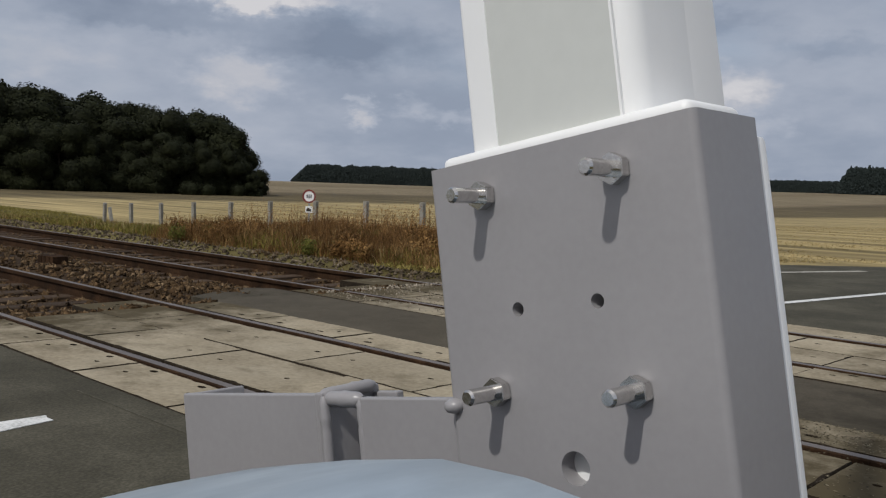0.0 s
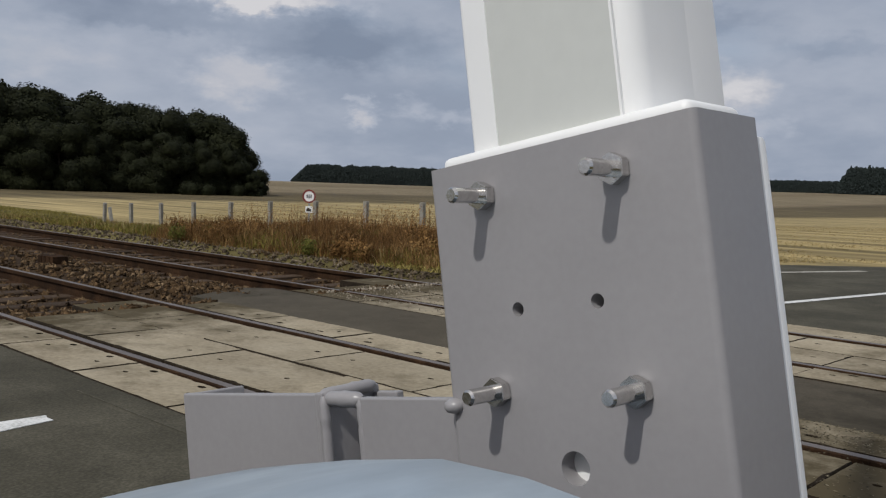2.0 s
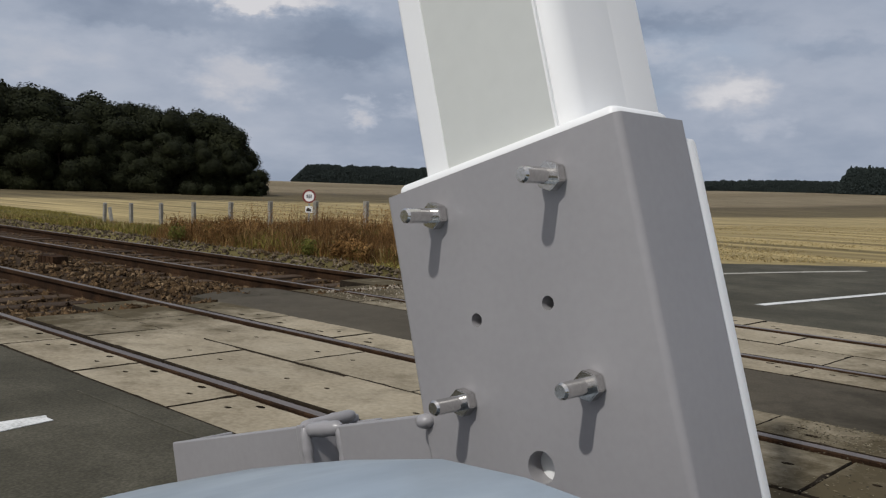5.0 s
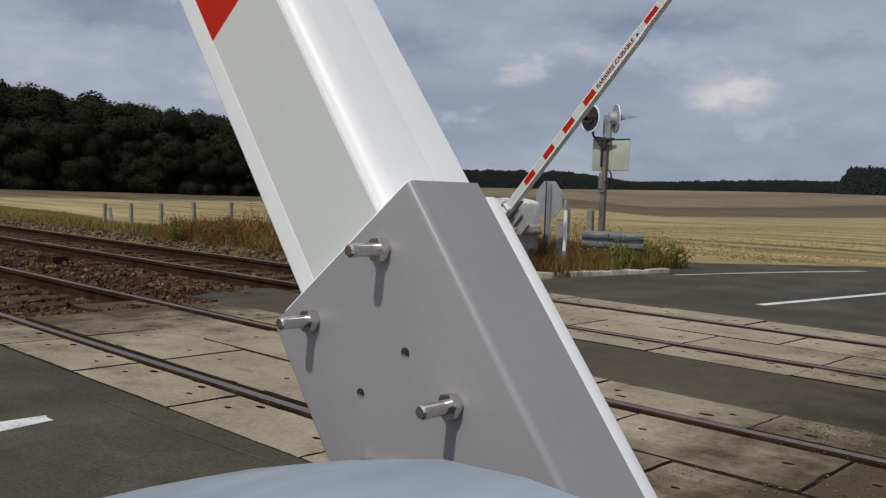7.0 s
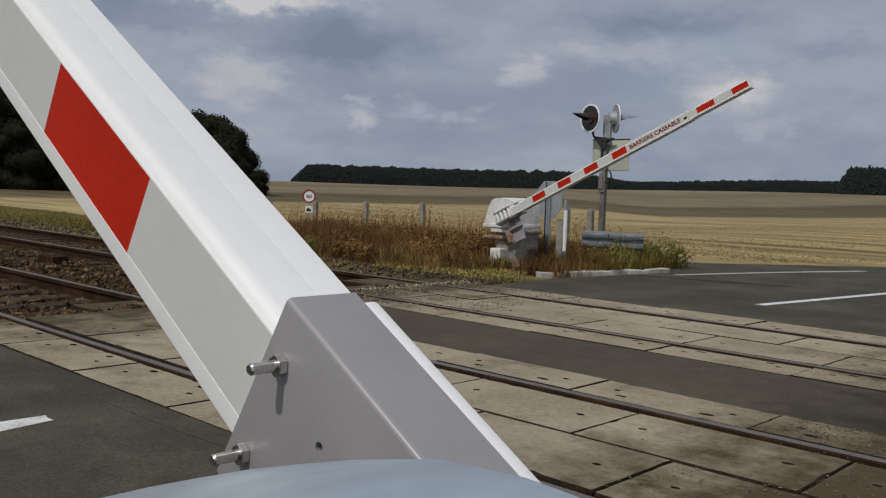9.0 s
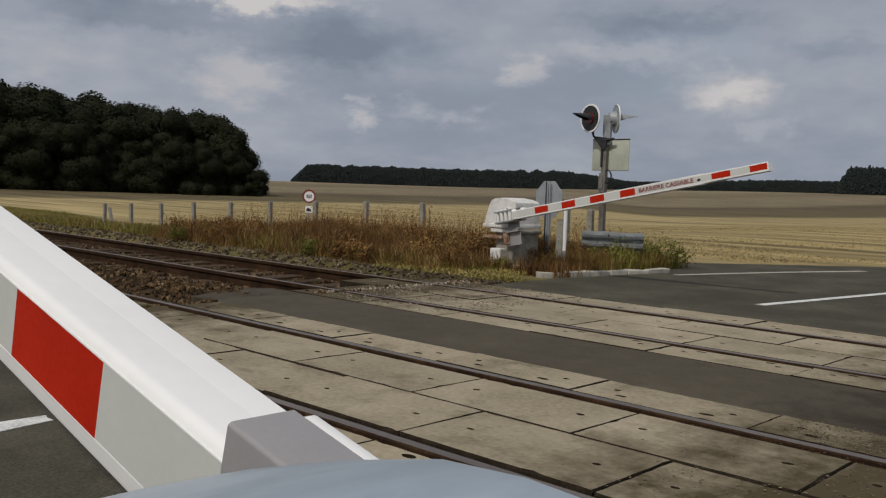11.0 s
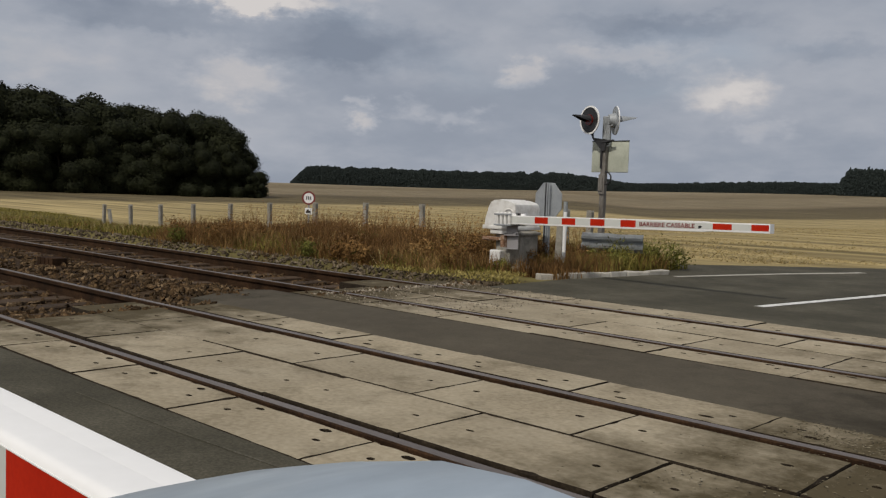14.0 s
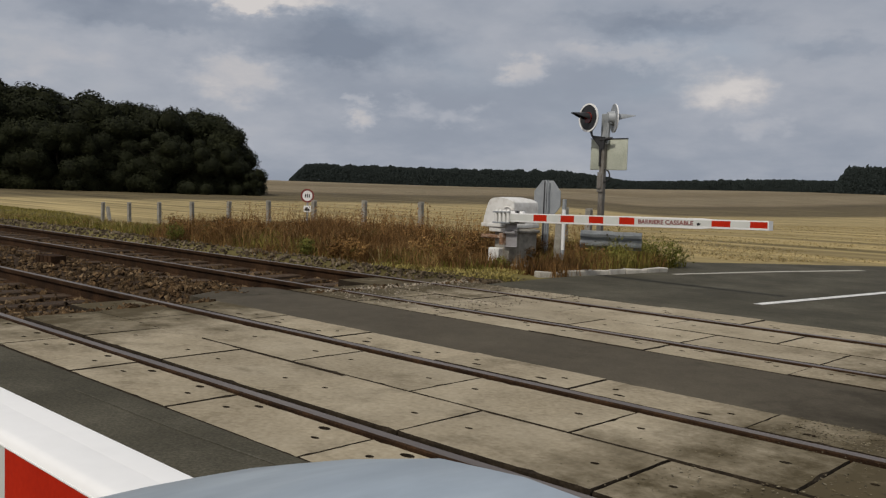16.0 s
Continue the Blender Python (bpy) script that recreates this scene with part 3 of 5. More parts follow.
def loose_grit():
    """Grit and small pale chips lying on the dirty end of the deck."""
    rng = np.random.default_rng(9)
    base = np.array([(1, 0, 0), (-1, 0, 0), (0, 1, 0), (0, -1, 0), (0, 0, 1), (0, 0, -1)], float)
    tri = np.array([(0, 2, 4), (2, 1, 4), (1, 3, 4), (3, 0, 4), (2, 0, 5), (1, 2, 5), (3, 1, 5), (0, 3, 5)])
    V, F = [], []
    while len(V) < 5200:
        x, y = -2.4 + 3.2 * rng.random() ** 0.7, rng.uniform(0.0, 2.1)
        if y > G + 0.06 or rng.random() < 0.4:
            x, y = -1.9 + 2.6 * rng.random(), rng.uniform(G + 0.08, 2.04)
        if min(abs(y), abs(y - G)) < 0.06 or rng.random() > sstep(-2.6, -1.4, x + 0.5 * noise.noise((x * 3, y * 3, 1))):
            continue
        s = rng.uniform(0.002, 0.0065)
        b = base * s * (1.5, 1.0, 0.35) * rng.uniform(0.7, 1.4, 3)
        q = np.array(Euler((0, 0, rng.uniform(0, 6.28))).to_matrix())
        F.append(tri + 6 * len(V))
        V.append(b @ q.T + (x, y, 0.003))
    return raw("deck_grit", np.concatenate(V).tolist(), np.concatenate(F).tolist(), M_GRIT, "pale grit and chips on dirty concrete", "grit")


loose_grit()


def deck_crumbs():
    """Pale crumbled concrete and stones at the broken end of the far deck."""
    rng = np.random.default_rng(19)
    base = np.array([(1, 0, 0), (-1, 0, 0), (0, 1, 0), (0, -1, 0), (0, 0, 1), (0, 0, -1)], float)
    tri = np.array([(0, 2, 4), (2, 1, 4), (1, 3, 4), (3, 0, 4), (2, 0, 5), (1, 2, 5), (3, 1, 5), (0, 3, 5)])
    V, F = [], []
    while len(V) < 1500:
        x, y = -8.25 + 2.4 * rng.random() ** 2.2, rng.uniform(E3 + 0.1, E4 - 0.02)
        if min(abs(y - S2), abs(y - S2 - G)) < 0.085:
            continue
        s = rng.uniform(0.004, 0.011) * (2.2 if x < -7.7 else 1.0)
        b = base * s * (1.3, 1.0, 0.7) * rng.uniform(0.7, 1.4, 3)
        q = np.array(Euler(rng.uniform(0, 6.28, 3)).to_matrix())
        F.append(tri + 6 * len(V))
        V.append(b @ q.T + (x, y, s * 0.4 - (0.05 * sstep(-7.7, -8.3, x))))
    return raw("deck_crumbs", np.concatenate(V).tolist(), np.concatenate(F).tolist(), M_CRUMB, "pale crumbled concrete on the end of the deck", "rubble")


deck_crumbs()


# ---- concrete crossing panels ----
def slab_mesh(length, width, pits, seed, thick=0.14):
    """A panel with its top at z = 0, worn uneven edges and small sunk lifting pits: (x, y, half length, half width) each."""
    bm = B()
    rg = random.Random(seed)
    sides = ((0, 0, length, 0), (length, 0, length, width), (length, width, 0, width), (0, width, 0, 0))
    loop, outward = [], []
    for x0, y0, x1, y1 in sides:
        n = max(4, int(math.hypot(x1 - x0, y1 - y0) / 0.06))
        nx, ny = (y1 - y0) / math.hypot(x1 - x0, y1 - y0), -(x1 - x0) / math.hypot(x1 - x0, y1 - y0)
        for i in range(n):
            f = i / n
            chip = 0.0035 + 0.004 * noise.noise((f * 9, seed * 3.7, x0 + y0 * 3)) + (rg.uniform(0.006, 0.016) if rg.random() < 0.07 else 0.0)
            chip = max(0.0, chip) if i else 0.006
            loop.append(bm.verts.new((x0 + (x1 - x0) * f - nx * chip, y0 + (y1 - y0) * f - ny * chip, 0.0)))
            outward.append((x0 + (x1 - x0) * f, y0 + (y1 - y0) * f))
    es = [bm.edges.new((loop[i], loop[(i + 1) % len(loop)])) for i in range(len(loop))]
    rings = []
    for x, y, a, b in pits:
        a, b = a * rg.uniform(0.75, 1.15), b * rg.uniform(0.75, 1.15)
        vs = [bm.verts.new((x + a * math.cos(t * math.pi / 5), y + b * math.sin(t * math.pi / 5), 0.0)) for t in range(10)]
        es += [bm.edges.new((vs[i], vs[(i + 1) % 10])) for i in range(10)]
        rings.append(vs)
    bmesh.ops.triangle_fill(bm, use_beauty=True, use_dissolve=False, edges=es)
    for f in bm.faces:
        if f.normal.z < 0:
            f.normal_flip()
    for vs in rings:
        mx = sum((v.co for v in vs), Vector()) / 10
        deep = [bm.verts.new((mx.x + (v.co.x - mx.x) * 0.7, mx.y + (v.co.y - mx.y) * 0.7, -0.07)) for v in vs]
        for i in range(10):
            bm.faces.new((vs[i], vs[(i + 1) % 10], deep[(i + 1) % 10], deep[i])).material_index = 1
        bm.faces.new(deep).material_index = 1
    rim = [bm.verts.new((x, y, -0.012)) for x, y in outward]
    low = [bm.verts.new((x, y, -thick)) for x, y in outward]
    for ring_a, ring_b, index in ((loop, rim, 1), (rim, low, 1)):
        for k in range(len(loop)):
            q = (k + 1) % len(loop)
            bm.faces.new((ring_a[q], ring_a[k], ring_b[k], ring_b[q])).material_index = index
    bm.faces.new(low[::-1])
    return finish(bm, "slab", [M_SLAB, M_TAR])


def panels(name, y0, y1, joint, pit_y, slot_y, pitch=1.147, label=""):
    owner = empty(name, pose(0, 0, 0), label, "crossing deck", kind="structure")
    gap = 0.010
    w = y1 - y0 - 0.012
    pits = [(0.19, pit_y - y0, 0.028, 0.017), (pitch - gap - 0.19, pit_y - y0, 0.028, 0.017)]
    if slot_y is not None:
        pits += [(0.29, slot_y - y0, 0.045, 0.022), (pitch - gap - 0.29, slot_y - y0, 0.045, 0.022)]
    kinds = [slab_mesh(pitch - gap, w, pits, 10 * k + int(abs(y0) * 1000)) for k in range(4)]
    rng = random.Random(int(abs(y0) * 1000))
    x = joint - 5 * pitch
    while x < 3.2:
        ob = new("concrete_slab", kinds[rng.randrange(4)])
        ob.parent = owner
        ob.matrix_basis = pose(x + gap / 2, y0 + 0.006, rng.uniform(-0.005, 0.004), rng.uniform(-0.25, 0.25), rng.uniform(-0.12, 0.12), 0)
        x += pitch
    return owner


def deck(yr, j_in_near, j_in_far, j_out_near, j_out_far, e_near, e_far, tag):
    f = 0.075
    panels("deck_row_a" + tag, e_near, yr - 0.068, j_out_near, e_near + 0.25, yr - 0.135, label="row of weathered concrete panels outside a rail")
    panels("deck_row_b" + tag, yr + f + 0.03, yr + G / 2, j_in_near, yr + 0.42, None, label="row of weathered concrete panels between the rails")
    panels("deck_row_c" + tag, yr + G / 2, yr + G - f - 0.03, j_in_far, yr + 1.11, None, label="row of weathered concrete panels between the rails")
    panels("deck_row_d" + tag, yr + G + 0.075, e_far, j_out_far, yr + G + 0.31, yr + G + 0.19, label="row of weathered concrete panels outside a rail")


deck(0.0, -1.978, -2.545, -1.955, -2.0, E1, E2, "_near")
deck(S2, -2.44, -3.05, -2.44, -2.6, E3, E4, "_far")
bm = B()
box(bm, -7.7, 4.0, E1, E2, -0.3, -0.095)
box(bm, -7.7, 4.0, E3, E4, -0.3, -0.095)
tagged(part("deck_bedding", bm, M_TAR), "dark gritty bedding under the crossing panels", "bedding", kind="structure")


# ---- barriers ----
def boom_shape(bm, u0, u1, y0, y1, lo, hi, n=12, ru=0.016, rl=0.004):
    """Hollow-looking arm: rounded box that tapers along x. lo and hi are functions of x."""
    rings = []
    for i in range(n + 1):
        u = u0 + (u1 - u0) * i / n
        a, b = lo(u), hi(u)
        ring = []
        for cy, cz, k, r in ((y1 - ru, b - ru, 0, ru), (y0 + rl, b - rl, 1, rl), (y0 + rl, a + rl, 2, rl), (y1 - rl, a + rl, 3, rl)):
            for s in range(5):
                t = math.pi / 2 * (k + s / 4)
                ring.append(bm.verts.new((u, cy + r * math.cos(t), cz + r * math.sin(t))))
        rings.append(ring)
    for p, q in zip(rings, rings[1:]):
        for i in range(len(p)):
            j = (i + 1) % len(p)
            bm.faces.new((p[i], p[j], q[j], q[i]))
    bm.faces.new(rings[0]), bm.faces.new(rings[-1])
    bmesh.ops.recalc_face_normals(bm, faces=bm.faces)
    return bm


def boom_lo(u):
    """Lower side: the outer length is a slimmer profile set into the main one."""
    return -0.0686 + 0.011 * sstep(3.58, 3.64, u)


def boom_hi(u):
    return 0.0656 - 0.009 * sstep(3.58, 3.64, u)


BOOM_END = 4.47
REDS = [(0.734, 0.994), (1.26, 1.51), (1.78, 2.03), (2.30, 2.55), (3.71, 3.97), (4.23, 4.455)]
Y_FRONT, Y_BACK = -0.016, -0.119


def strip_panel(u0, u1, y, out, lo_in, hi_in):
    """A strip of film on the arm's face, following its taper."""
    bm = B()
    pts = []
    for u, s in ((u0, 0), (u1, 0), (u1, 1), (u0, 1)):
        z = boom_hi(u) - hi_in if s else boom_lo(u) + lo_in
        pts.append((u, z))
    a = [bm.verts.new((u, y, z)) for u, z in pts]
    b = [bm.verts.new((u, y + out, z)) for u, z in pts]
    bm.faces.new(a), bm.faces.new(b)
    for i in range(4):
        bm.faces.new((a[i], a[(i + 1) % 4], b[(i + 1) % 4], b[i]))
    bmesh.ops.recalc_face_normals(bm, faces=bm.faces)
    return bm


def hexagon(bm, x, y0, y1, z, r, turn=0.0):
    pts = [(x + r * math.cos(turn + i * math.pi / 3), z + r * math.sin(turn + i * math.pi / 3)) for i in range(6)]
    prism(bm, pts, y1 - y0, pose(0, y0, 0), 0.0006)
    return bm


def build_boom(parent, writing):
    """The swinging arm in its own space: x along it, z its upper side, y towards oncoming traffic."""
    bm = boom_shape(B(), 0.06, BOOM_END, Y_BACK, Y_FRONT, boom_lo, boom_hi, 72)
    boom = part("boom", bm, M_WHITE, parent, "white enamelled hollow barrier arm with red bands", smooth=True)
    for y, s in ((Y_FRONT, 1), (Y_BACK, -1)):
        edges = [0.1] + [v for r in REDS for v in r] + [BOOM_END - 0.01]
        for i in range(len(edges) - 1):
            red = i % 2 == 1
            part("red_band" if red else "white_band", strip_panel(edges[i], edges[i + 1], y, 0.0012 * s, 0.0250, 0.0138), M_RED if red else M_PANEL, boom, "red reflective band" if red else "pale grey reflective band")
    # groove and raised joint strip along the upper side
    bm = B()
    rows_ = []
    for i in range(73):
        u = 0.42 + (BOOM_END - 0.42) * i / 72
        rows_.append([bm.verts.new((u, y, boom_hi(u) + z)) for y, z in ((-0.1200, -0.009), (-0.1200, -0.001), (-0.1195, 0.0006), (-0.0850, 0.0006), (-0.0780, -0.0004))])
    for p, q in zip(rows_, rows_[1:]):
        for i in range(4):
            bm.faces.new((p[i], p[i + 1], q[i + 1], q[i]))
    bmesh.ops.recalc_face_normals(bm, faces=bm.faces)
    part("cover_strip", bm, M_WHITE, boom, "white cover strip along the arm", smooth=True)
    for y, s in ((Y_FRONT, 1), (Y_BACK, -1)):
        for z_of, w0, w1 in ((boom_lo, 0.0233, 0.0250), (boom_hi, -0.0121, -0.0138)):
            bm = B()
            us = [0.1, 3.57, 3.65, BOOM_END - 0.01]
            prism(bm, [(u, z_of(u) + w0) for u in us] + [(u, z_of(u) + w1) for u in us[::-1]], 0.0022 * s, pose(0, y - 0.0004 * s, 0))
            part("panel_edge", bm, M_WHITE, boom)
    # steel sleeve round the root, with its bolts
    lo, hi = -0.0953, 0.1051
    bm = B()
    plate = [(-0.12, lo + 0.0035), (0.459, lo + 0.0035), (0.459, hi - 0.0035), (-0.12, hi - 0.0035)]
    holes = [(0.360, 0.0317, 0.0046), (0.359, -0.0290, 0.0046), (0.2609, 0.0032, 0.0105)]
    ring = [bm.verts.new((x, 0, z)) for x, z in plate]
    es = [bm.edges.new((ring[i], ring[(i + 1) % 4])) for i in range(4)]
    walls = []
    for hx, hz, hr in holes:
        vs = [bm.verts.new((hx + hr * math.cos(t * math.pi / 9), 0, hz + hr * math.sin(t * math.pi / 9))) for t in range(18)]
        es += [bm.edges.new((vs[i], vs[(i + 1) % 18])) for i in range(18)]
        walls.append(vs)
    bmesh.ops.triangle_fill(bm, use_beauty=True, use_dissolve=False, edges=es)
    for vs in walls:
        deep = [bm.verts.new((v.co.x, -0.045 if vs is not walls[-1] else -0.014, v.co.z)) for v in vs]
        for i in range(18):
            bm.faces.new((vs[i], vs[(i + 1) % 18], deep[(i + 1) % 18], deep[i]))
        if vs is not walls[-1]:
            bm.faces.new(deep)
    r = 0.005
    # rounded upper fold and the upper face, lower fold and face, open towards the back
    for z, s in ((hi - 0.0035, 1), (lo + 0.0035, -1)):
        prev = [bm.verts.new((-0.12, 0, z)), bm.verts.new((0.459, 0, z))]
        for k in range(1, 6):
            t = math.pi / 2 * k / 5
            cur = [bm.verts.new((v.co.x, -r * (1 - math.cos(t)), z + s * r * math.sin(t))) for v in prev]
            bm.faces.new((prev[0], prev[1], cur[1], cur[0]))
            prev = cur
        end = [bm.verts.new((v.co.x, -0.0726, v.co.z)) for v in prev]
        bm.faces.new((prev[0], prev[1], end[1], end[0]))
        inner = [bm.verts.new((v.co.x, -0.0726, v.co.z - s * 0.006)) for v in end]
        bm.faces.new((end[0], end[1], inner[1], inner[0]))
        back = [bm.verts.new((v.co.x, -0.012, v.co.z)) for v in inner]
        bm.faces.new((inner[0], inner[1], back[1], back[0]))
    bmesh.ops.remove_doubles(bm, verts=bm.verts, dist=0.0002)
    bmesh.ops.recalc_face_normals(bm, faces=bm.faces)
    part("sleeve", bm, M_GREY, boom, "grey painted steel sleeve folded round the arm", smooth=True)
    # pale liner that shows along the sleeve's mouth
    bm = B()
    box(bm, 0.400, 0.467, -0.070, -0.0065, -0.0905, 0.1005, 0.006, 3)
    box(bm, -0.1, 0.300, -0.070, -0.0130, -0.0905, 0.1005, 0.006, 3)
    part("liner", bm, M_WHITE, boom, "white plastic liner in the sleeve's mouth", smooth=True)
    bm = B()
    box(bm, -0.12, 0.20 if writing else 0.450, -0.0925, -0.0735, -0.09, 0.1040, 0.004)
    part("back_plate", bm, M_WHITE, boom, "white painted back plate", smooth=True)
    for bx, bz in ((0.4343, 0.0549), (0.4343, -0.0470), (0.3075, 0.0540), (0.3074, -0.0500)):
        bm = B()
        hexagon(bm, bx, 0.0003, 0.0082, bz, 0.0096, 0.3 + bx * 9)
        nut = part("bolt", bm, M_STEEL, boom, "zinc plated bolt end with hexagon nut")
        bm = B()
        tube(bm, (bx, 0.002, bz), (bx, 0.0312, bz), 0.0051, 0.0051, 24)
        tube(bm, (bx, 0.0312, bz), (bx, 0.0328, bz), 0.0051, 0.0038, 24)
        part("shank", bm, M_STEEL, nut, "round bolt shank with chamfered end", smooth=True)
    # counterweight arm below the root
    bm = B()
    box(bm, 0.06, 0.3051, -0.010, -0.002, -0.4590, -0.2480, 0.0015)
    arm = part("counterweight_arm", bm, M_GREY, boom, "grey painted welded steel bracket")
    for nm, q in (("link_plate", (0.06, 0.3015, -0.016, -0.008, -0.203, -0.0958)), ("cross_plate", (0.06, 0.306, -0.062, -0.001, -0.2500, -0.2400)),
                  ("end_flange", (0.06, 0.3045, -0.066, -0.010, -0.4590, -0.451)), ("rear_plate", (0.06, 0.300, -0.062, -0.054, -0.240, -0.21))):
        part(nm, box(B(), *q, 0.0015), M_GREY, boom)
    # uneven painted weld beads
    for p, q, r0 in (((0.07, -0.003, -0.2400), (0.303, -0.003, -0.2400), 0.0046), ((0.303, -0.002, -0.2440), (0.306, -0.054, -0.2370), 0.0056), ((0.301, -0.006, -0.2400), (0.299, -0.013, -0.2040), 0.0062),
                     ((0.07, -0.011, -0.2040), (0.300, -0.011, -0.2040), 0.0042), ((0.07, -0.009, -0.0975), (0.285, -0.009, -0.0975), 0.003)):
        p, q = Vector(p), Vector(q)
        n = max(6, int((q - p).length / 0.004))
        side = (q - p).cross(Vector((0.3, 1.0, 0.2))).normalized()
        over = (q - p).cross(side).normalized()
        bm = B()
        rings = []
        for i in range(n + 1):
            rr = r0 * (1 + 0.22 * noise.noise((i * 0.55, r0 * 900, 2.0))) * (0.55 if i in (0, n) else 1.0)
            rings.append([bm.verts.new(p.lerp(q, i / n) + rr * (math.cos(k * math.pi / 5) * side + math.sin(k * math.pi / 5) * over)) for k in range(10)])
        for a, b in zip(rings, rings[1:]):
            for k in range(10):
                bm.faces.new((a[k], a[(k + 1) % 10], b[(k + 1) % 10], b[k]))
        bm.faces.new(rings[0]), bm.faces.new(rings[-1])
        bmesh.ops.recalc_face_normals(bm, faces=bm.faces)
        part("weld_bead", bm, M_GREY, boom, "painted weld bead", smooth=True)
    bm = B()
    bmesh.ops.create_uvsphere(bm, u_segments=14, v_segments=8, radius=0.0068, matrix=Matrix.Translation((0.2976, 0.001, -0.0923)) @ Matrix.Diagonal((0.8, 1, 1.1, 1)))
    part("weld_bead", bm, M_GREY, boom, "rounded end of a painted weld bead", smooth=True)
    bm = B()
    box(bm, 0.0, 0.075, -0.09, -0.012, -0.43, -0.25, 0.006)
    part("counterweight", bm, M_RUST if writing else M_GREY, boom, "painted counterweight block")
    if writing:
        for i in range(4):
            bm = B()
            x = -0.02 + 0.085 * i
            tube(bm, (x, Y_BACK - 0.02, -0.10), (x, Y_BACK - 0.02, 0.10), 0.030, 0.030, 14)
            tube(bm, (x, Y_BACK - 0.02, 0.10), (x, Y_BACK - 0.02, 0.118), 0.026, 0.014, 14)
            part("clamp_roll", bm, M_CASE, boom, "pale grey clamp", smooth=True)
        for z in (-0.082, 0.082):
            bm = B()
            box(bm, -0.07, 0.27, Y_BACK - 0.056, Y_BACK - 0.003, z - 0.012, z + 0.012, 0.004)
            part("clamp_bar", bm, M_DULL, boom, "grey clamp bar")
        cu = bpy.data.curves.new("lettering", "FONT")
        cu.body, cu.size, cu.extrude = "BARRIERE CASSABLE", 0.078, 0.0006
        cu.offset = 0.0022
        cu.align_x, cu.align_y = "CENTER", "CENTER"
        tmp = bpy.data.objects.new("tmp", cu)
        scene.collection.objects.link(tmp)
        me = bpy.data.meshes.new_from_object(tmp.evaluated_get(bpy.context.evaluated_depsgraph_get()))
        bpy.data.objects.remove(tmp)
        me.materials.clear()
        me.materials.append(M_LETTER)
        ob = new("lettering", me)
        ob.parent = boom
        xs = [v.co.x for v in me.vertices]
        k = 0.84 / (max(xs) - min(xs))
        ob.matrix_basis = Matrix.Translation((3.03, Y_BACK - 0.0030, 0.0)) @ pose(0, 0, 0, 90, 0, 0) @ Matrix.Diagonal((k, 1, 1, 1))
        tagged(ob, "red capital lettering on the arm")
        bm = B()
        prism(bm, [(3.51, -0.028), (3.545, -0.02), (3.56, 0.0), (3.53, 0.012), (3.50, 0.0)], -0.001, pose(0, Y_BACK - 0.0018, 0))
        part("emblem", bm, M_BLACK, boom, "small dark emblem shape")
    return boom


LID_NEAR = [(-0.41, 0.60), (-0.42, 0.80), (-0.41, 0.92), (-0.388, 0.946), (-0.33, 0.974), (-0.274, 0.998), (-0.208, 1.026), (-0.156, 1.0445), (-0.106, 1.0592), (-0.0385, 1.0757), (0.014, 1.0795), (0.06, 1.0775), (0.15, 1.066), (0.25, 1.05), (0.31, 1.02), (0.35, 0.96), (0.36, 0.88), (0.36, 0.60)]
LID_FAR = [(-0.11, 0.66), (-0.11, 0.98), (-0.095, 1.035), (-0.05, 1.065), (0.04, 1.090), (0.20, 1.112), (0.33, 1.10), (0.395, 1.07), (0.44, 1.0), (0.475, 0.90), (0.505, 0.80), (0.52, 0.72), (0.52, 0.66)]


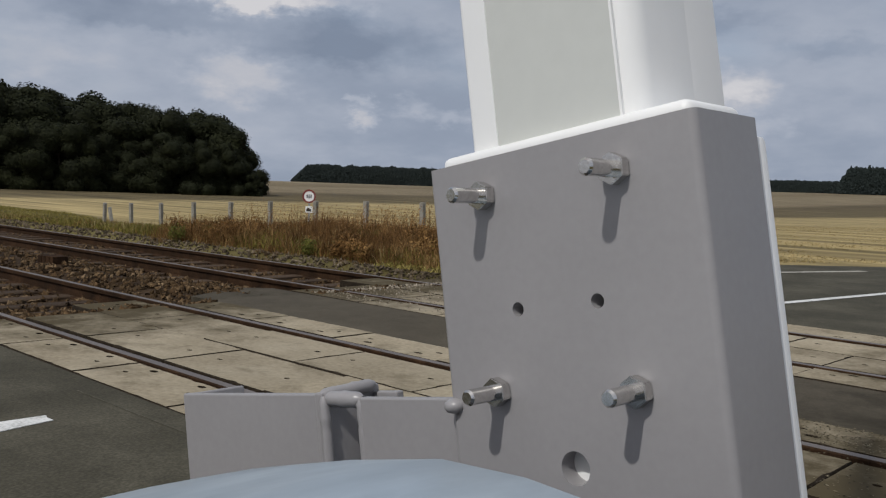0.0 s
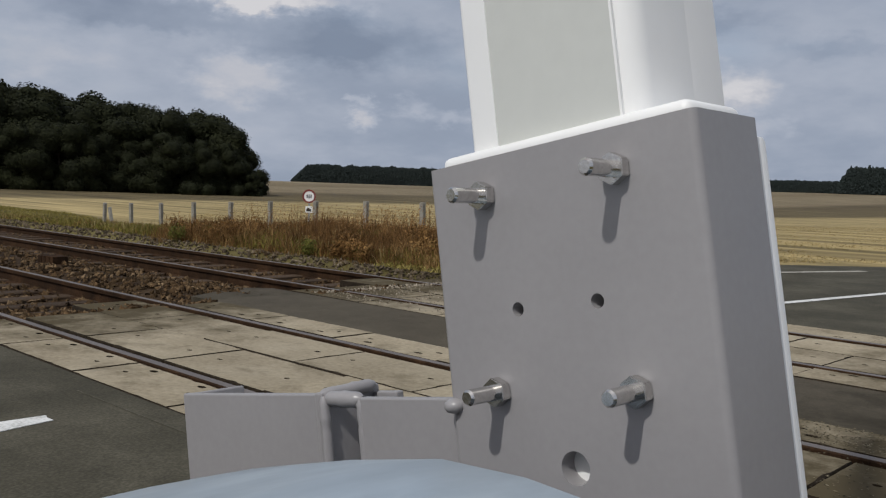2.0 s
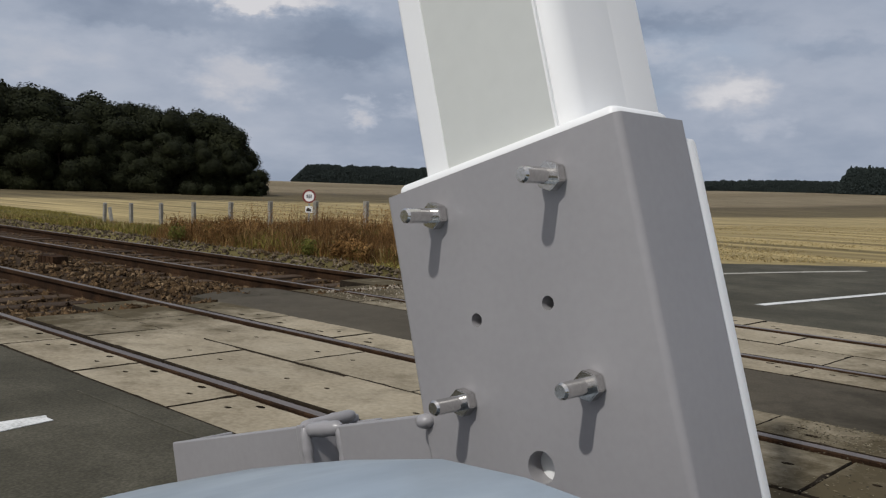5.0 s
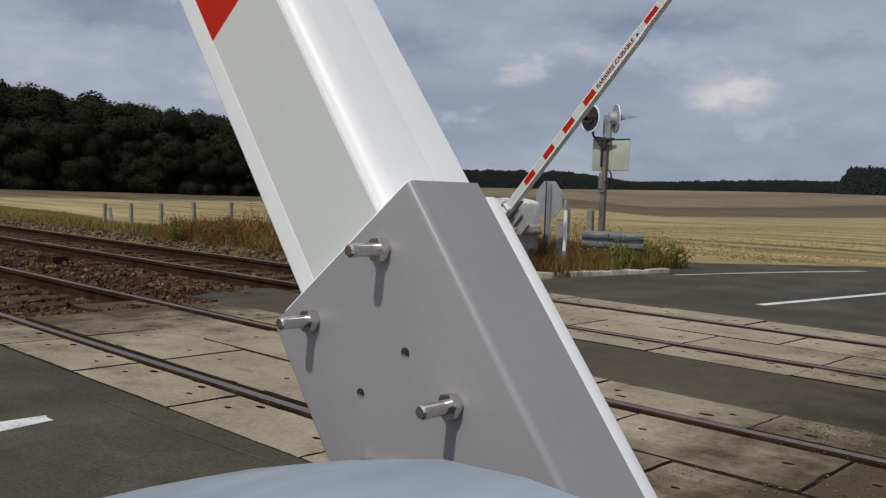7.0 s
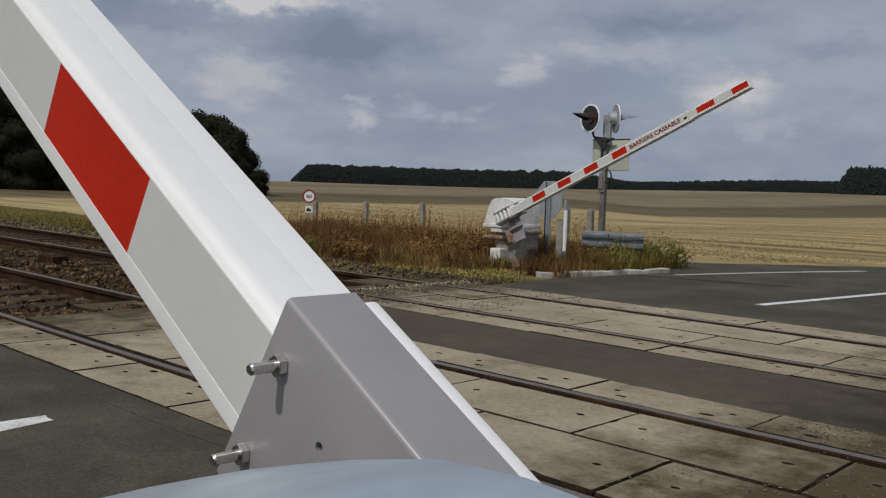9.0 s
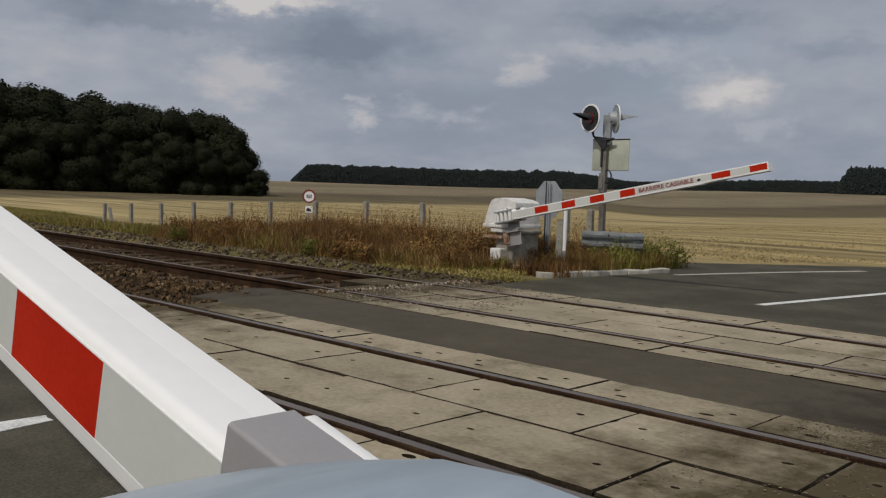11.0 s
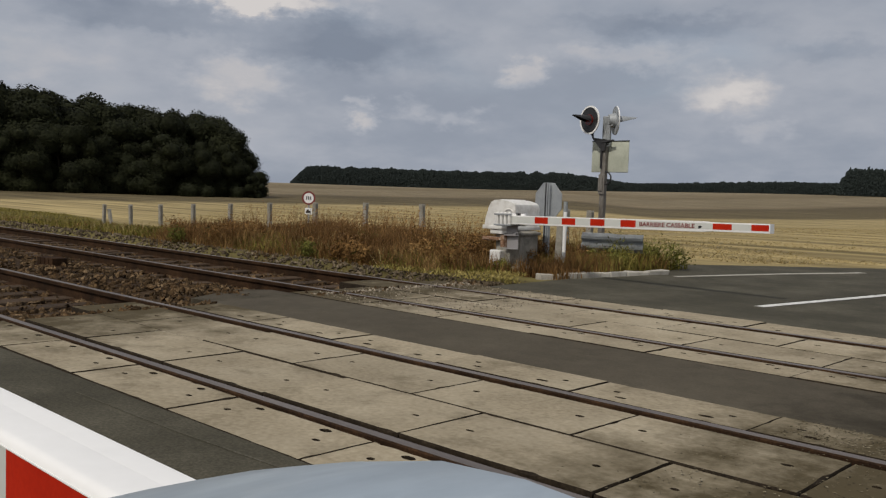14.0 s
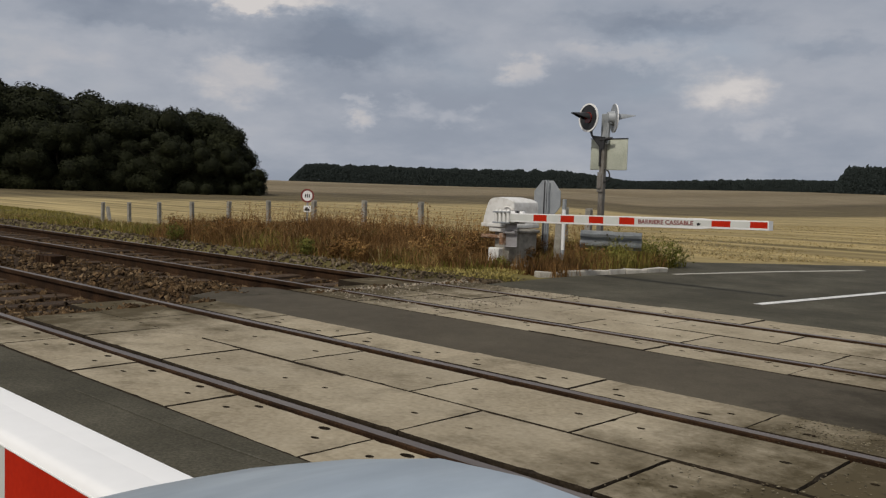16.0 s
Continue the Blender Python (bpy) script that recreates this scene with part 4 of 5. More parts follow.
def build_machine(m, label, lid_mat, worn):
    """Barrier machine in its own space, as the near one stands: x across the road, boom side at +y, pivot over x = 0."""
    ob = empty("barrier_machine", m, label, "barrier", "level crossing barriers")
    # plinth and pedestal
    bm = B()
    box(bm, -0.26, 0.42, -0.74, -0.14, -0.1, 0.06, 0.02)
    part("plinth", bm, M_CONCRETE, ob, "grey concrete plinth", smooth=True)
    bm = B()
    box(bm, -0.16, 0.34, -0.68, -0.20, 0.05, 0.62, 0.03, 3)
    box(bm, -0.20, 0.38, -0.71, -0.17, 0.55, 0.60, 0.015, 2)
    part("pedestal", bm, M_CONCRETE if worn else M_GREY, ob, "grey pedestal of the machine", smooth=True)
    # lid: flat-topped hump that falls off towards -x, rounded all round
    prof = LID_FAR if worn else LID_NEAR
    bm = B()
    ringset = []
    n = 11
    for j in range(n):
        t = -1 + 2 * j / (n - 1)
        t2 = math.copysign(abs(t) ** 0.45, t)
        y = -0.435 + 0.31 * math.copysign(min(1, abs(t2)), t2)
        inset = 0.006 * (max(0.0, abs(t2) - 0.72) / 0.28) ** 2.2
        ringset.append([bm.verts.new((0.1 + (x - 0.1) * (1 - inset * 1.2), y, z - (inset * (z - 0.6) / 0.5))) for x, z in prof])
    for p, q in zip(ringset, ringset[1:]):
        for i in range(len(prof) - 1):
            bm.faces.new((p[i], p[i + 1], q[i + 1], q[i]))
        bm.faces.new((p[-1], p[0], q[0], q[-1]))
    bm.faces.new(ringset[0]), bm.faces.new(ringset[-1])
    bmesh.ops.recalc_face_normals(bm, faces=bm.faces)
    part("lid", bm, lid_mat, ob, "rounded painted sheet lid", smooth=True)
    bm = B()
    x0, x1, zr = (-0.13, 0.55, 0.66) if worn else (-0.435, 0.38, 0.60)
    box(bm, x0, x1, -0.765, -0.110, zr - 0.03, zr + 0.03, 0.008)
    part("lid_rim", bm, lid_mat, ob, "", smooth=True)
    if worn:
        for i, z in enumerate((0.60, 0.50)):
            bm = B()
            box(bm, -0.02 - 0.02 * i, 0.40 + 0.14 * i, -0.30, -0.13 + 0.02 * i, z - 0.045, z + 0.025 - 0.02 * i, 0.01)
            part("flange", bm, M_RUST if i else M_CASE, ob, "rust-eaten flange with flaking paint")
        bm = B()
        box(bm, 0.14, 0.36, -0.30, -0.08, 0.0, 0.30, 0.02)
        part("foot_block", bm, M_CASE, ob, "flaking white foot block")
        bm = B()
        box(bm, 0.36, 0.58, -0.20, -0.14, 0.44, 0.50, 0.01)
        part("rusty_lever", bm, M_RUST, ob, "rusty lever with flaking paint")
        bm = B()
        for k in range(9):
            t0, t1 = math.pi * k / 9, math.pi * (k + 1) / 9
            tube(bm, (0.02 + 0.10 * math.cos(t0), -0.118, 0.86 + 0.10 * math.sin(t0)), (0.02 + 0.10 * math.cos(t1), -0.118, 0.86 + 0.10 * math.sin(t1)), 0.013, 0.013, 8)
        part("cover_arch", bm, M_CASE, ob, "raised arch on the cover", smooth=True)
    # shaft and hub on the boom side
    bm = B()
    tube(bm, (0, -0.16, 0.82), (0, 0.02, 0.82), 0.05, 0.05, 24)
    part("pivot_shaft", bm, M_GREY, ob, "grey pivot shaft", smooth=True)
    return ob


PIV_NEAR = (-0.2562, -2.48, 0.7804)
near_machine = build_machine(pose(PIV_NEAR[0], PIV_NEAR[1], 0, 0, 0, 0.0), "pale blue-grey barrier machine with rounded lid beside the road", M_LID, False)
near_boom = build_boom(near_machine, False)
PIV_FAR = (-8.92, 7.9, 0.80)
far_machine = build_machine(pose(PIV_FAR[0], PIV_FAR[1], 0, 0, 0, 180.0), "chipped white barrier machine on a concrete plinth in dry weeds", M_CASE, True)
far_boom = build_boom(far_machine, True)


# ---- line side: fence posts, signs, signal ----
def fence_post(x, y, z, lean=(0, 0), h=0.95):
    ob = empty("fence_post", pose(x, y, z, lean[0], lean[1], random.uniform(-6, 6)), "pale concrete fence post in dry grass", "fence post", "concrete fence posts")
    bm = B()
    box(bm, -0.06, 0.06, -0.05, 0.05, -0.2, h - 0.04, 0.008, 1)
    part("shaft", bm, M_CONCRETE, ob)
    bm = B()
    prism(bm, [(-0.06, 0), (0.06, 0), (0.045, 0.04), (-0.045, 0.04)], 0.1, pose(0, -0.05, h - 0.0405))
    part("cap", bm, M_CONCRETE, ob, "chamfered post head")
    return ob


FENCE_Y = 11.85
for i in range(9):
    x = -14.65 - 2.0 * i
    fence_post(x, FENCE_Y, ground_z(x, FENCE_Y) + 0.02, (0, 3) if i == 8 else (random.uniform(-1.5, 1.5), random.uniform(-1.5, 1.5)), 0.92)
fence_post(-30.25, FENCE_Y + 0.12, ground_z(-30.25, 12) + 0.02, (0, -22), 0.8)
for x, y in ((-10.0, 11.85), (-10.75, 12.1)):
    fence_post(x, y, -0.02, (0, 0), 0.95)


def disc(bm, r, y0, y1, sides=36, inner=None):
    """A round plate in the x, z plane, or a ring."""
    o = [[bm.verts.new((r * math.cos(2 * math.pi * i / sides), y, r * math.sin(2 * math.pi * i / sides))) for i in range(sides)] for y in (y0, y1)]
    if inner:
        n = [[bm.verts.new((inner * math.cos(2 * math.pi * i / sides), y, inner * math.sin(2 * math.pi * i / sides))) for i in range(sides)] for y in (y0, y1)]
    for i in range(sides):
        j = (i + 1) % sides
        bm.faces.new((o[0][i], o[0][j], o[1][j], o[1][i]))
        if inner:
            bm.faces.new((n[0][i], n[1][i], n[1][j], n[0][j]))
            for k in (0, 1):
                bm.faces.new((o[k][i], n[k][i], n[k][j], o[k][j]))
    if not inner:
        bm.faces.new(o[0]), bm.faces.new(o[1][::-1])
    bmesh.ops.recalc_face_normals(bm, faces=bm.faces)
    return bm


def speed_sign():
    x, y = -19.9, 12.6
    ob = empty("speed_sign", pose(x, y, ground_z(x, y), 0, 0, 38), "round white sign with red rim on a short post", "sign")
    bm = tube(B(), (0, 0.03, -0.1), (0, 0.03, 1.0), 0.025)
    part("post", bm, M_GALV, ob, smooth=True)
    at = pose(0, 0, 1.36 - 0.28)
    part("plate", disc(B(), 0.19, 0.0, 0.015), M_WHITE, ob, "white face", at=at)
    part("rim", disc(B(), 0.192, -0.006, 0.002, inner=0.145), M_LETTER, ob, "red rim", at=at)
    for dx in (-0.055, 0.0, 0.055):
        bm = B()
        box(bm, dx - 0.016, dx + 0.016, -0.004, 0.0, -0.05, 0.05)
        part("writing_bar", bm, M_BLACK, ob, "dark bar of writing", at=at)
    bm = B()
    box(bm, -0.10, 0.10, -0.002, 0.012, 0.62, 0.80, 0.004)
    part("lower_plate", bm, M_WHITE, ob, "white lower plate")
    bm = B()
    prism(bm, [(-0.07, 0.66), (0.07, 0.66), (0.07, 0.72), (0.02, 0.72), (0.02, 0.76), (-0.05, 0.76), (-0.05, 0.72), (-0.07, 0.72)], -0.003, pose(0, -0.003, 0))
    part("plate_symbol", bm, M_BLACK, ob, "black symbol shape")
    return ob


speed_sign()


def visor(bm, r, length, ang=150):
    """A hood over the lens: part of a cone wall along -y."""
    n = 16
    rows = []
    for k, (rr, yy, cut) in enumerate(((r, 0.0, 1.0), (r * 0.92, -length * 0.5, 0.72), (r * 0.80, -length, 0.30))):
        row = []
        for i in range(n + 1):
            t = radians(90 + (i / n - 0.5) * 2 * ang * cut)
            row.append((rr * math.cos(t), yy, rr * math.sin(t)))
        rows.append(row)
    out = [[bm.verts.new(p) for p in row] for row in rows]
    inn = [[bm.verts.new((p[0] * 0.94, p[1], p[2] * 0.94)) for p in row] for row in rows]
    for a, b in zip(range(2), range(1, 3)):
        for i in range(n):
            bm.faces.new((out[a][i], out[a][i + 1], out[b][i + 1], out[b][i]))
            bm.faces.new((inn[a][i], inn[b][i], inn[b][i + 1], inn[a][i + 1]))
    for i in range(n):
        bm.faces.new((out[2][i], out[2][i + 1], inn[2][i + 1], inn[2][i]))
    bmesh.ops.recalc_face_normals(bm, faces=bm.faces)
    return bm


def lamp_head(ob, m, face_label, paint):
    tb = part("target_board", disc(B(), 0.245, 0.0, 0.012), M_BLACK, ob, face_label, at=m)
    part("white_rim", disc(B(), 0.247, -0.004, 0.014, inner=0.218), M_WHITE, tb, "white rim of the board")
    part("lens", disc(B(), 0.095, -0.02, 0.0), M_LENS, tb, "dark red unlit lens")
    part("visor", visor(B(), 0.085, 0.36, 120), paint, tb, "lamp hood", smooth=True)
    bm = B()
    tube(bm, (0, 0.0125, 0), (0, 0.02, 0), 0.243, 0.243, 30)
    tube(bm, (0, 0.02, 0), (0, 0.13, 0), 0.13, 0.10, 24)
    part("lamp_case", bm, M_DULL, tb, "grey lamp case", smooth=True)


def signal():
    ob = empty("crossing_signal", pose(-8.63, 10.18, -0.03), "grey post with two black-faced red road signals facing opposite ways", "traffic signal")
    bm = B()
    box(bm, -0.045, 0.045, -0.045, 0.045, -0.1, 2.18, 0.008)
    part("pole", bm, M_POLE, ob, "stained grey square pole, coloured darker for its shade")
    bm = B()
    box(bm, -0.06, 0.06, -0.07, -0.046, 1.28, 1.62, 0.006)
    box(bm, -0.052, 0.03, -0.09, -0.07, 1.34, 1.56, 0.004)
    part("terminal_case", bm, M_POLE, ob, "rust-stained terminal case")
    bm = B()
    box(bm, -0.05, 0.10, -0.03, 0.03, 2.10, 2.62, 0.01)
    box(bm, -0.02, 0.14, -0.02, 0.02, 2.45, 2.52, 0.006)
    part("lamp_bracket", bm, M_GALV, ob, "grey lamp bracket")
    lamp_head(ob, pose(-0.235, -0.16, 2.55, 0, 0, -14.5), "black target board facing the tracks", M_BLACK)
    bm = B()
    prism(bm, [(-0.27, 2.36), (-0.22, 2.24), (-0.02, 2.02), (0.05, 2.02), (0.06, 2.22), (-0.20, 2.25), (-0.22, 2.37)], 0.03, pose(0, -0.075, 0), 0.003)
    tube(bm, (-0.03, -0.055, 2.13), (-0.03, -0.055, 1.72), 0.024, 0.02, 12)
    tube(bm, (-0.03, -0.055, 2.17), (0.2, -0.05, 2.20), 0.03, 0.02, 12)
    tube(bm, (-0.22, -0.06, 2.33), (-0.22, -0.06, 2.5), 0.02, 0.02, 12)
    part("support_arm", bm, M_BLACK, ob, "dark bent support arm", smooth=True)
    lamp_head(ob, pose(0.13, 0.10, 2.55, 0, 0, 138), "black target board facing away", M_DULL)
    bm = B()
    box(bm, -0.30, 0.44, 0.055, 0.075, 1.66, 2.19, 0.012, 3)
    bk = part("back_panel", bm, M_BACKBOX, ob, "pale greenish sheet panel", smooth=True)
    bm = B()
    box(bm, -0.30, 0.44, 0.045, 0.085, 2.1905, 2.205, 0.004)
    part("top_edge", bm, M_BLACK, bk, "dark top edge")
    bm = B()
    pts = [Vector((0.05 + 0.11 * math.sin(t), -0.02, 1.56 + 0.11 * math.cos(t))) for t in [i * math.pi / 9 for i in range(10)]]
    for p, q in zip(pts, pts[1:]):
        tube(bm, p, q, 0.014, 0.014, 8)
    part("cable_loop", bm, M_BLACK, ob, "black cable loop", smooth=True)
    return ob


signal()


def octagon_sign():
    ob = empty("octagonal_sign", pose(-9.05, 9.15, -0.03, 0, 0, -8), "grey metal back of an octagonal sign on a post", "sign")
    bm = B()
    R = 0.335
    prism(bm, [(R * math.cos(radians(22.5 + 45 * i)), 1.13 + R * math.sin(radians(22.5 + 45 * i))) for i in range(8)], 0.012, pose(0, 0.03, 0), 0.003)
    part("plate", bm, M_DULL, ob, "grey sheet back")
    bm = B()
    box(bm, -0.035, 0.035, -0.03, 0.028, -0.1, 1.44, 0.006)
    part("post", bm, M_DULL, ob, "grey channel post")
    # black strip laid on the solid post, painting the shade of its hollow side
    bm = B()
    box(bm, -0.018, 0.012, -0.033, -0.0295, -0.1, 1.43)
    part("channel_shade", bm, M_BLACK, ob, "black strip for the shade inside the channel post")
    bm = B()
    box(bm, 0.045, 0.075, -0.02, 0.028, -0.1, 1.40, 0.004)
    part("second_post", bm, M_DULL, ob, "dark narrow second post")
    return ob


octagon_sign()

ob = empty("marker_post", pose(-8.28, 8.62, -0.03), "slim white marker post beside the barrier", "post")
bm = tube(B(), (0, 0, -0.1), (0, 0, 0.98), 0.03, 0.03, 18)
part("tube", bm, M_WHITE, ob, "white painted tube", smooth=True)
bm = tube(B(), (0, 0, 0.981), (0, 0, 1.14), 0.032, 0.032, 18)
part("cap", bm, M_GALV, ob, "grey top", smooth=True)
bm = tube(B(), (0, 0, 0.0), (0, 0, 0.34), 0.0315, 0.0315, 18)
part("foot_sleeve", bm, M_DULL, ob, "grey lower sleeve", smooth=True)
ob = empty("concrete_stub", pose(-8.46, 8.72, -0.03, 0, 2, 20), "grey concrete post beside the marker post", "post")
bm = B()
box(bm, -0.055, 0.055, -0.055, 0.055, -0.1, 0.78, 0.01)
part("shaft", bm, M_CONCRETE, ob)
bm = B()
prism(bm, [(-0.05, 0), (0.05, 0), (0.03, 0.05), (-0.03, 0.05)], 0.1, pose(0, -0.05, 0.781))
part("head", bm, M_CONCRETE, ob)


def guard_rail():
    ob = empty("guard_rail", pose(-8.30, 10.02, -0.03, 0, 0, 24), "short dented galvanised guard rail end on a post", "guard rail")
    prof = [(0.0, 0.62), (-0.02, 0.60), (-0.075, 0.56), (-0.075, 0.52), (-0.015, 0.48), (-0.015, 0.45), (-0.075, 0.41), (-0.075, 0.37), (-0.02, 0.33), (0.0, 0.31)]
    bm = B()
    rows = []
    for i in range(15):
        x = -0.52 + 1.04 * i / 14
        end = max(0.0, abs(i - 7) / 7 - 0.7)
        dent = 0.025 * noise.noise((x * 4, 1.3, 0.2))
        rows.append([bm.verts.new((x, y + dent + 0.35 * end ** 1.5 + 0.02 * noise.noise((x * 5, z * 6, 3.0)), z + 0.02 * noise.noise((x * 3, 0, 7)))) for y, z in prof])
    for p, q in zip(rows, rows[1:]):
        for i in range(len(prof) - 1):
            bm.faces.new((p[i], p[i + 1], q[i + 1], q[i]))
    bmesh.ops.solidify(bm, geom=bm.faces[:], thickness=0.006)
    bmesh.ops.recalc_face_normals(bm, faces=bm.faces)
    part("beam", bm, M_GALV, ob, "dented corrugated beam", smooth=True)
    bm = B()
    box(bm, -0.30, -0.18, 0.01, 0.10, -0.2, 0.58, 0.006)
    part("post", bm, M_DULL, ob, "grey steel post")
    return ob


guard_rail()

# broken kerb along the verge
rng = random.Random(8)
for i in range(6):
    f = i / 5
    x, y = -7.80 + 0.50 * f + rng.uniform(-0.03, 0.03), 7.72 + 2.05 * f
    bm = B()
    L = rng.uniform(0.38, 0.50)
    box(bm, -0.075, 0.075, -L / 2, L / 2, -0.1, 0.06, 0.014, 2)
    for v in bm.verts:
        v.co += Vector([0.034 * noise.noise(v.co * 7 + Vector((i * 3.1 + k * 7, 0, 0))) for k in range(3)])
    k = part("kerb_stone", bm, M_KERB, at=pose(x, y, -0.01, rng.uniform(-3, 3), rng.uniform(-6, 6), -14 + rng.uniform(-9, 9)))
    tagged(k, "worn pale concrete kerb stone at the verge", "kerb", "kerb stones")

# low dark cable boxes between the tracks
ob = empty("track_box", pose(-13.1, 2.62, -0.09, 0, 0, 6), "low dark rusted box in the ballast", "track equipment")
for i, dx in enumerate((-0.17, -0.06, 0.05, 0.16)):
    bm = B()
    box(bm, dx - 0.047, dx + 0.047, -0.12, 0.12, 0.0, 0.13, 0.008)
    part("segment", bm, M_RAIL, ob)
bm = B()
box(bm, -0.25, 0.25, -0.15, 0.15, -0.06, 0.02, 0.008)
part("base", bm, M_RAIL, ob)


# ---- plants ----
def blades(name, pts, material, label, category, seed, width=(0.006, 0.016), lean=0.35, heads=0.0):
    """Many thin bent blades; pts holds (x, y, z, height). Some carry a seed head."""
    rng = np.random.default_rng(seed)
    V, F = [], []
    k = 0
    for x, y, z, h in pts:
        a = rng.uniform(0, 6.283)
        w = rng.uniform(*width)
        dx, dy = math.cos(a) * w, math.sin(a) * w
        b = rng.uniform(0, 6.283)
        l = h * lean * rng.random()
        lx, ly = math.cos(b) * l, math.sin(b) * l
        V += [(x - dx, y - dy, z), (x + dx, y + dy, z), (x + lx * 0.35 + dx * 0.7, y + ly * 0.35 + dy * 0.7, z + h * 0.6), (x + lx * 0.35 - dx * 0.7, y + ly * 0.35 - dy * 0.7, z + h * 0.6), (x + lx, y + ly, z + h)]
        F += [(k, k + 1, k + 2, k + 3), (k + 3, k + 2, k + 4)]
        k += 5
        if rng.random() < heads:
            r = rng.uniform(0.006, 0.016)
            for s in range(3):
                t = 0.72 + 0.28 * s / 2
                cx, cy, cz = x + lx * t, y + ly * t, z + h * t
                ox, oy = rng.normal(0, 0.03, 2)
                V += [(cx + ox - r, cy + oy, cz), (cx + ox, cy + oy - r, cz - r * 1.4), (cx + ox + r, cy + oy, cz), (cx + ox, cy + oy + r, cz + r * 1.6)]
                F += [(k, k + 1, k + 2), (k, k + 2, k + 3), (k + 1, k + 3, k)]
                k += 4
    return raw(name, V, F, material, label, category)


def verge_points(n, seed, x0, x1, y0, y1, h0, h1, clump, keep=0.5, power=1.0):
    rng = np.random.default_rng(seed)
    out = []
    while len(out) < n:
        x = x0 + (x1 - x0) * rng.random() ** power
        y = rng.uniform(y0, y1)
        d = noise.noise((x * clump, y * clump, seed)) * 0.5 + 0.5
        if d < keep * rng.random() + 0.15:
            continue
        if x > -9.3 and y < 6.9:
            continue
        if x > -7.55 and y < 11:
            continue
        z = ground_z(x, y)
        if y < 7.2:
            z -= 0.22 * sstep(7.0, 6.3, y) * sstep(-8.4, -9.4, x)
        ramp = 0.55 + 0.45 * sstep(-30, -14, x)
        out.append((x, y, z - 0.02, (h0 + (h1 - h0) * rng.random() * d * 1.5) * ramp * (0.6 + 0.4 * sstep(6.2, 7.6, y))))
    return out


blades("dry_weeds", verge_points(44000, 21, -8.9, -18, 6.3, 11.6, 0.16, 0.60, 0.8, 0.9), M_DRY, "tall reddish brown dried weeds along the track", "weeds", 1, width=(0.003, 0.009), lean=0.7, heads=0.0)
blades("verge_grass", verge_points(56000, 22, -8.8, -44, 5.95, 12.4, 0.10, 0.34, 0.5, 0.8, 1.25), M_GREEN, "yellowish green grass along the track", "grass", 2, width=(0.004, 0.014), lean=0.8)
blades("far_verge_weeds", verge_points(7000, 23, -16, -44, 6.7, 11.8, 0.12, 0.34, 0.45, 0.8, 1.2), M_DRY, "low brown dry weeds along the track", "weeds", 3, width=(0.006, 0.016), lean=0.8)
blades("pale_grass", verge_points(7000, 27, -8.9, -34, 6.1, 11.8, 0.14, 0.5, 0.9, 0.9), M_STRAW, "pale straw-coloured dry grass along the track", "grass", 8, width=(0.002, 0.006), lean=0.7)
blades("left_grass", verge_points(46000, 28, -14, -48, 5.95, 13.5, 0.10, 0.30, 0.4, 0.6, 1.1), M_GREEN, "low green grass on the far verge", "grass", 9, width=(0.006, 0.018), lean=0.8)
blades("tall_stalks", verge_points(800, 24, -9.2, -18, 8.0, 11.8, 0.55, 0.95, 0.8, 0.6), M_DRY, "tall dry seed stalks", "weeds", 4, width=(0.004, 0.008), heads=1.0)
blades("post_weeds", verge_points(11000, 25, -7.6, -10.2, 7.6, 10.9, 0.12, 0.42, 1.3, 0.7), M_DRY, "dry weeds round the barrier and signal posts", "weeds", 5, width=(0.003, 0.009), lean=0.6)
blades("post_grass", verge_points(4000, 26, -7.55, -9.9, 8.4, 11.4, 0.12, 0.50, 1.1, 0.6), M_GREEN, "green grass clump beside the guard rail", "grass", 6, width=(0.003, 0.010), lean=0.6)


def bushes(name, n, seed, x0, x1, y0, y1, h0, h1, material, label):
    """Soft leafy weed clumps along the verge: each a small crown of tiny leaves."""
    rng = np.random.default_rng(seed)
    V, F = [], []
    k = 0
    for _ in range(n):
        bx, by = rng.uniform(x0, x1), rng.uniform(y0, y1)
        if bx > -9.0 and by < 7.4:
            continue
        h = rng.uniform(h0, h1) * (0.55 + 0.45 * sstep(-28, -13, bx))
        w = h * rng.uniform(0.6, 1.1)
        z = ground_z(bx, by)
        m = 520
        d = rng.normal(0, 1, (m, 3))
        d /= np.linalg.norm(d, axis=1)[:, None]
        rad = 0.55 + 0.45 * rng.random((m, 1))
        lump = np.array([0.75 + 0.5 * noise.noise(Vector(q) * 2.2 + Vector((bx, by, 0))) for q in d])[:, None]
        c = d * rad * lump * (w * 0.6, w * 0.6, h * 0.55) + (bx, by, z + h * 0.42)
        t = rng.normal(0, 1, (m, 3))
        t /= np.linalg.norm(t, axis=1)[:, None]
        u = np.cross(t, d)
        u /= np.linalg.norm(u, axis=1)[:, None] + 1e-6
        s = rng.uniform(0.008, 0.022, (m, 1))
        quad = np.stack((c + t * s * 1.6, c + u * s * 0.6, c - t * s * 1.6, c - u * s * 0.6), 1).reshape(-1, 3)
        V.append(quad)
        F.append(np.arange(4 * m).reshape(m, 4) + k)
        k += 4 * m
    return raw(name, np.concatenate(V).tolist(), np.concatenate(F).tolist(), material, label, "weeds")


bushes("brown_weed_clumps", 85, 41, -18, -8.8, 6.7, 10.8, 0.35, 0.72, M_BROWNBUSH, "bushy reddish brown weeds along the track")
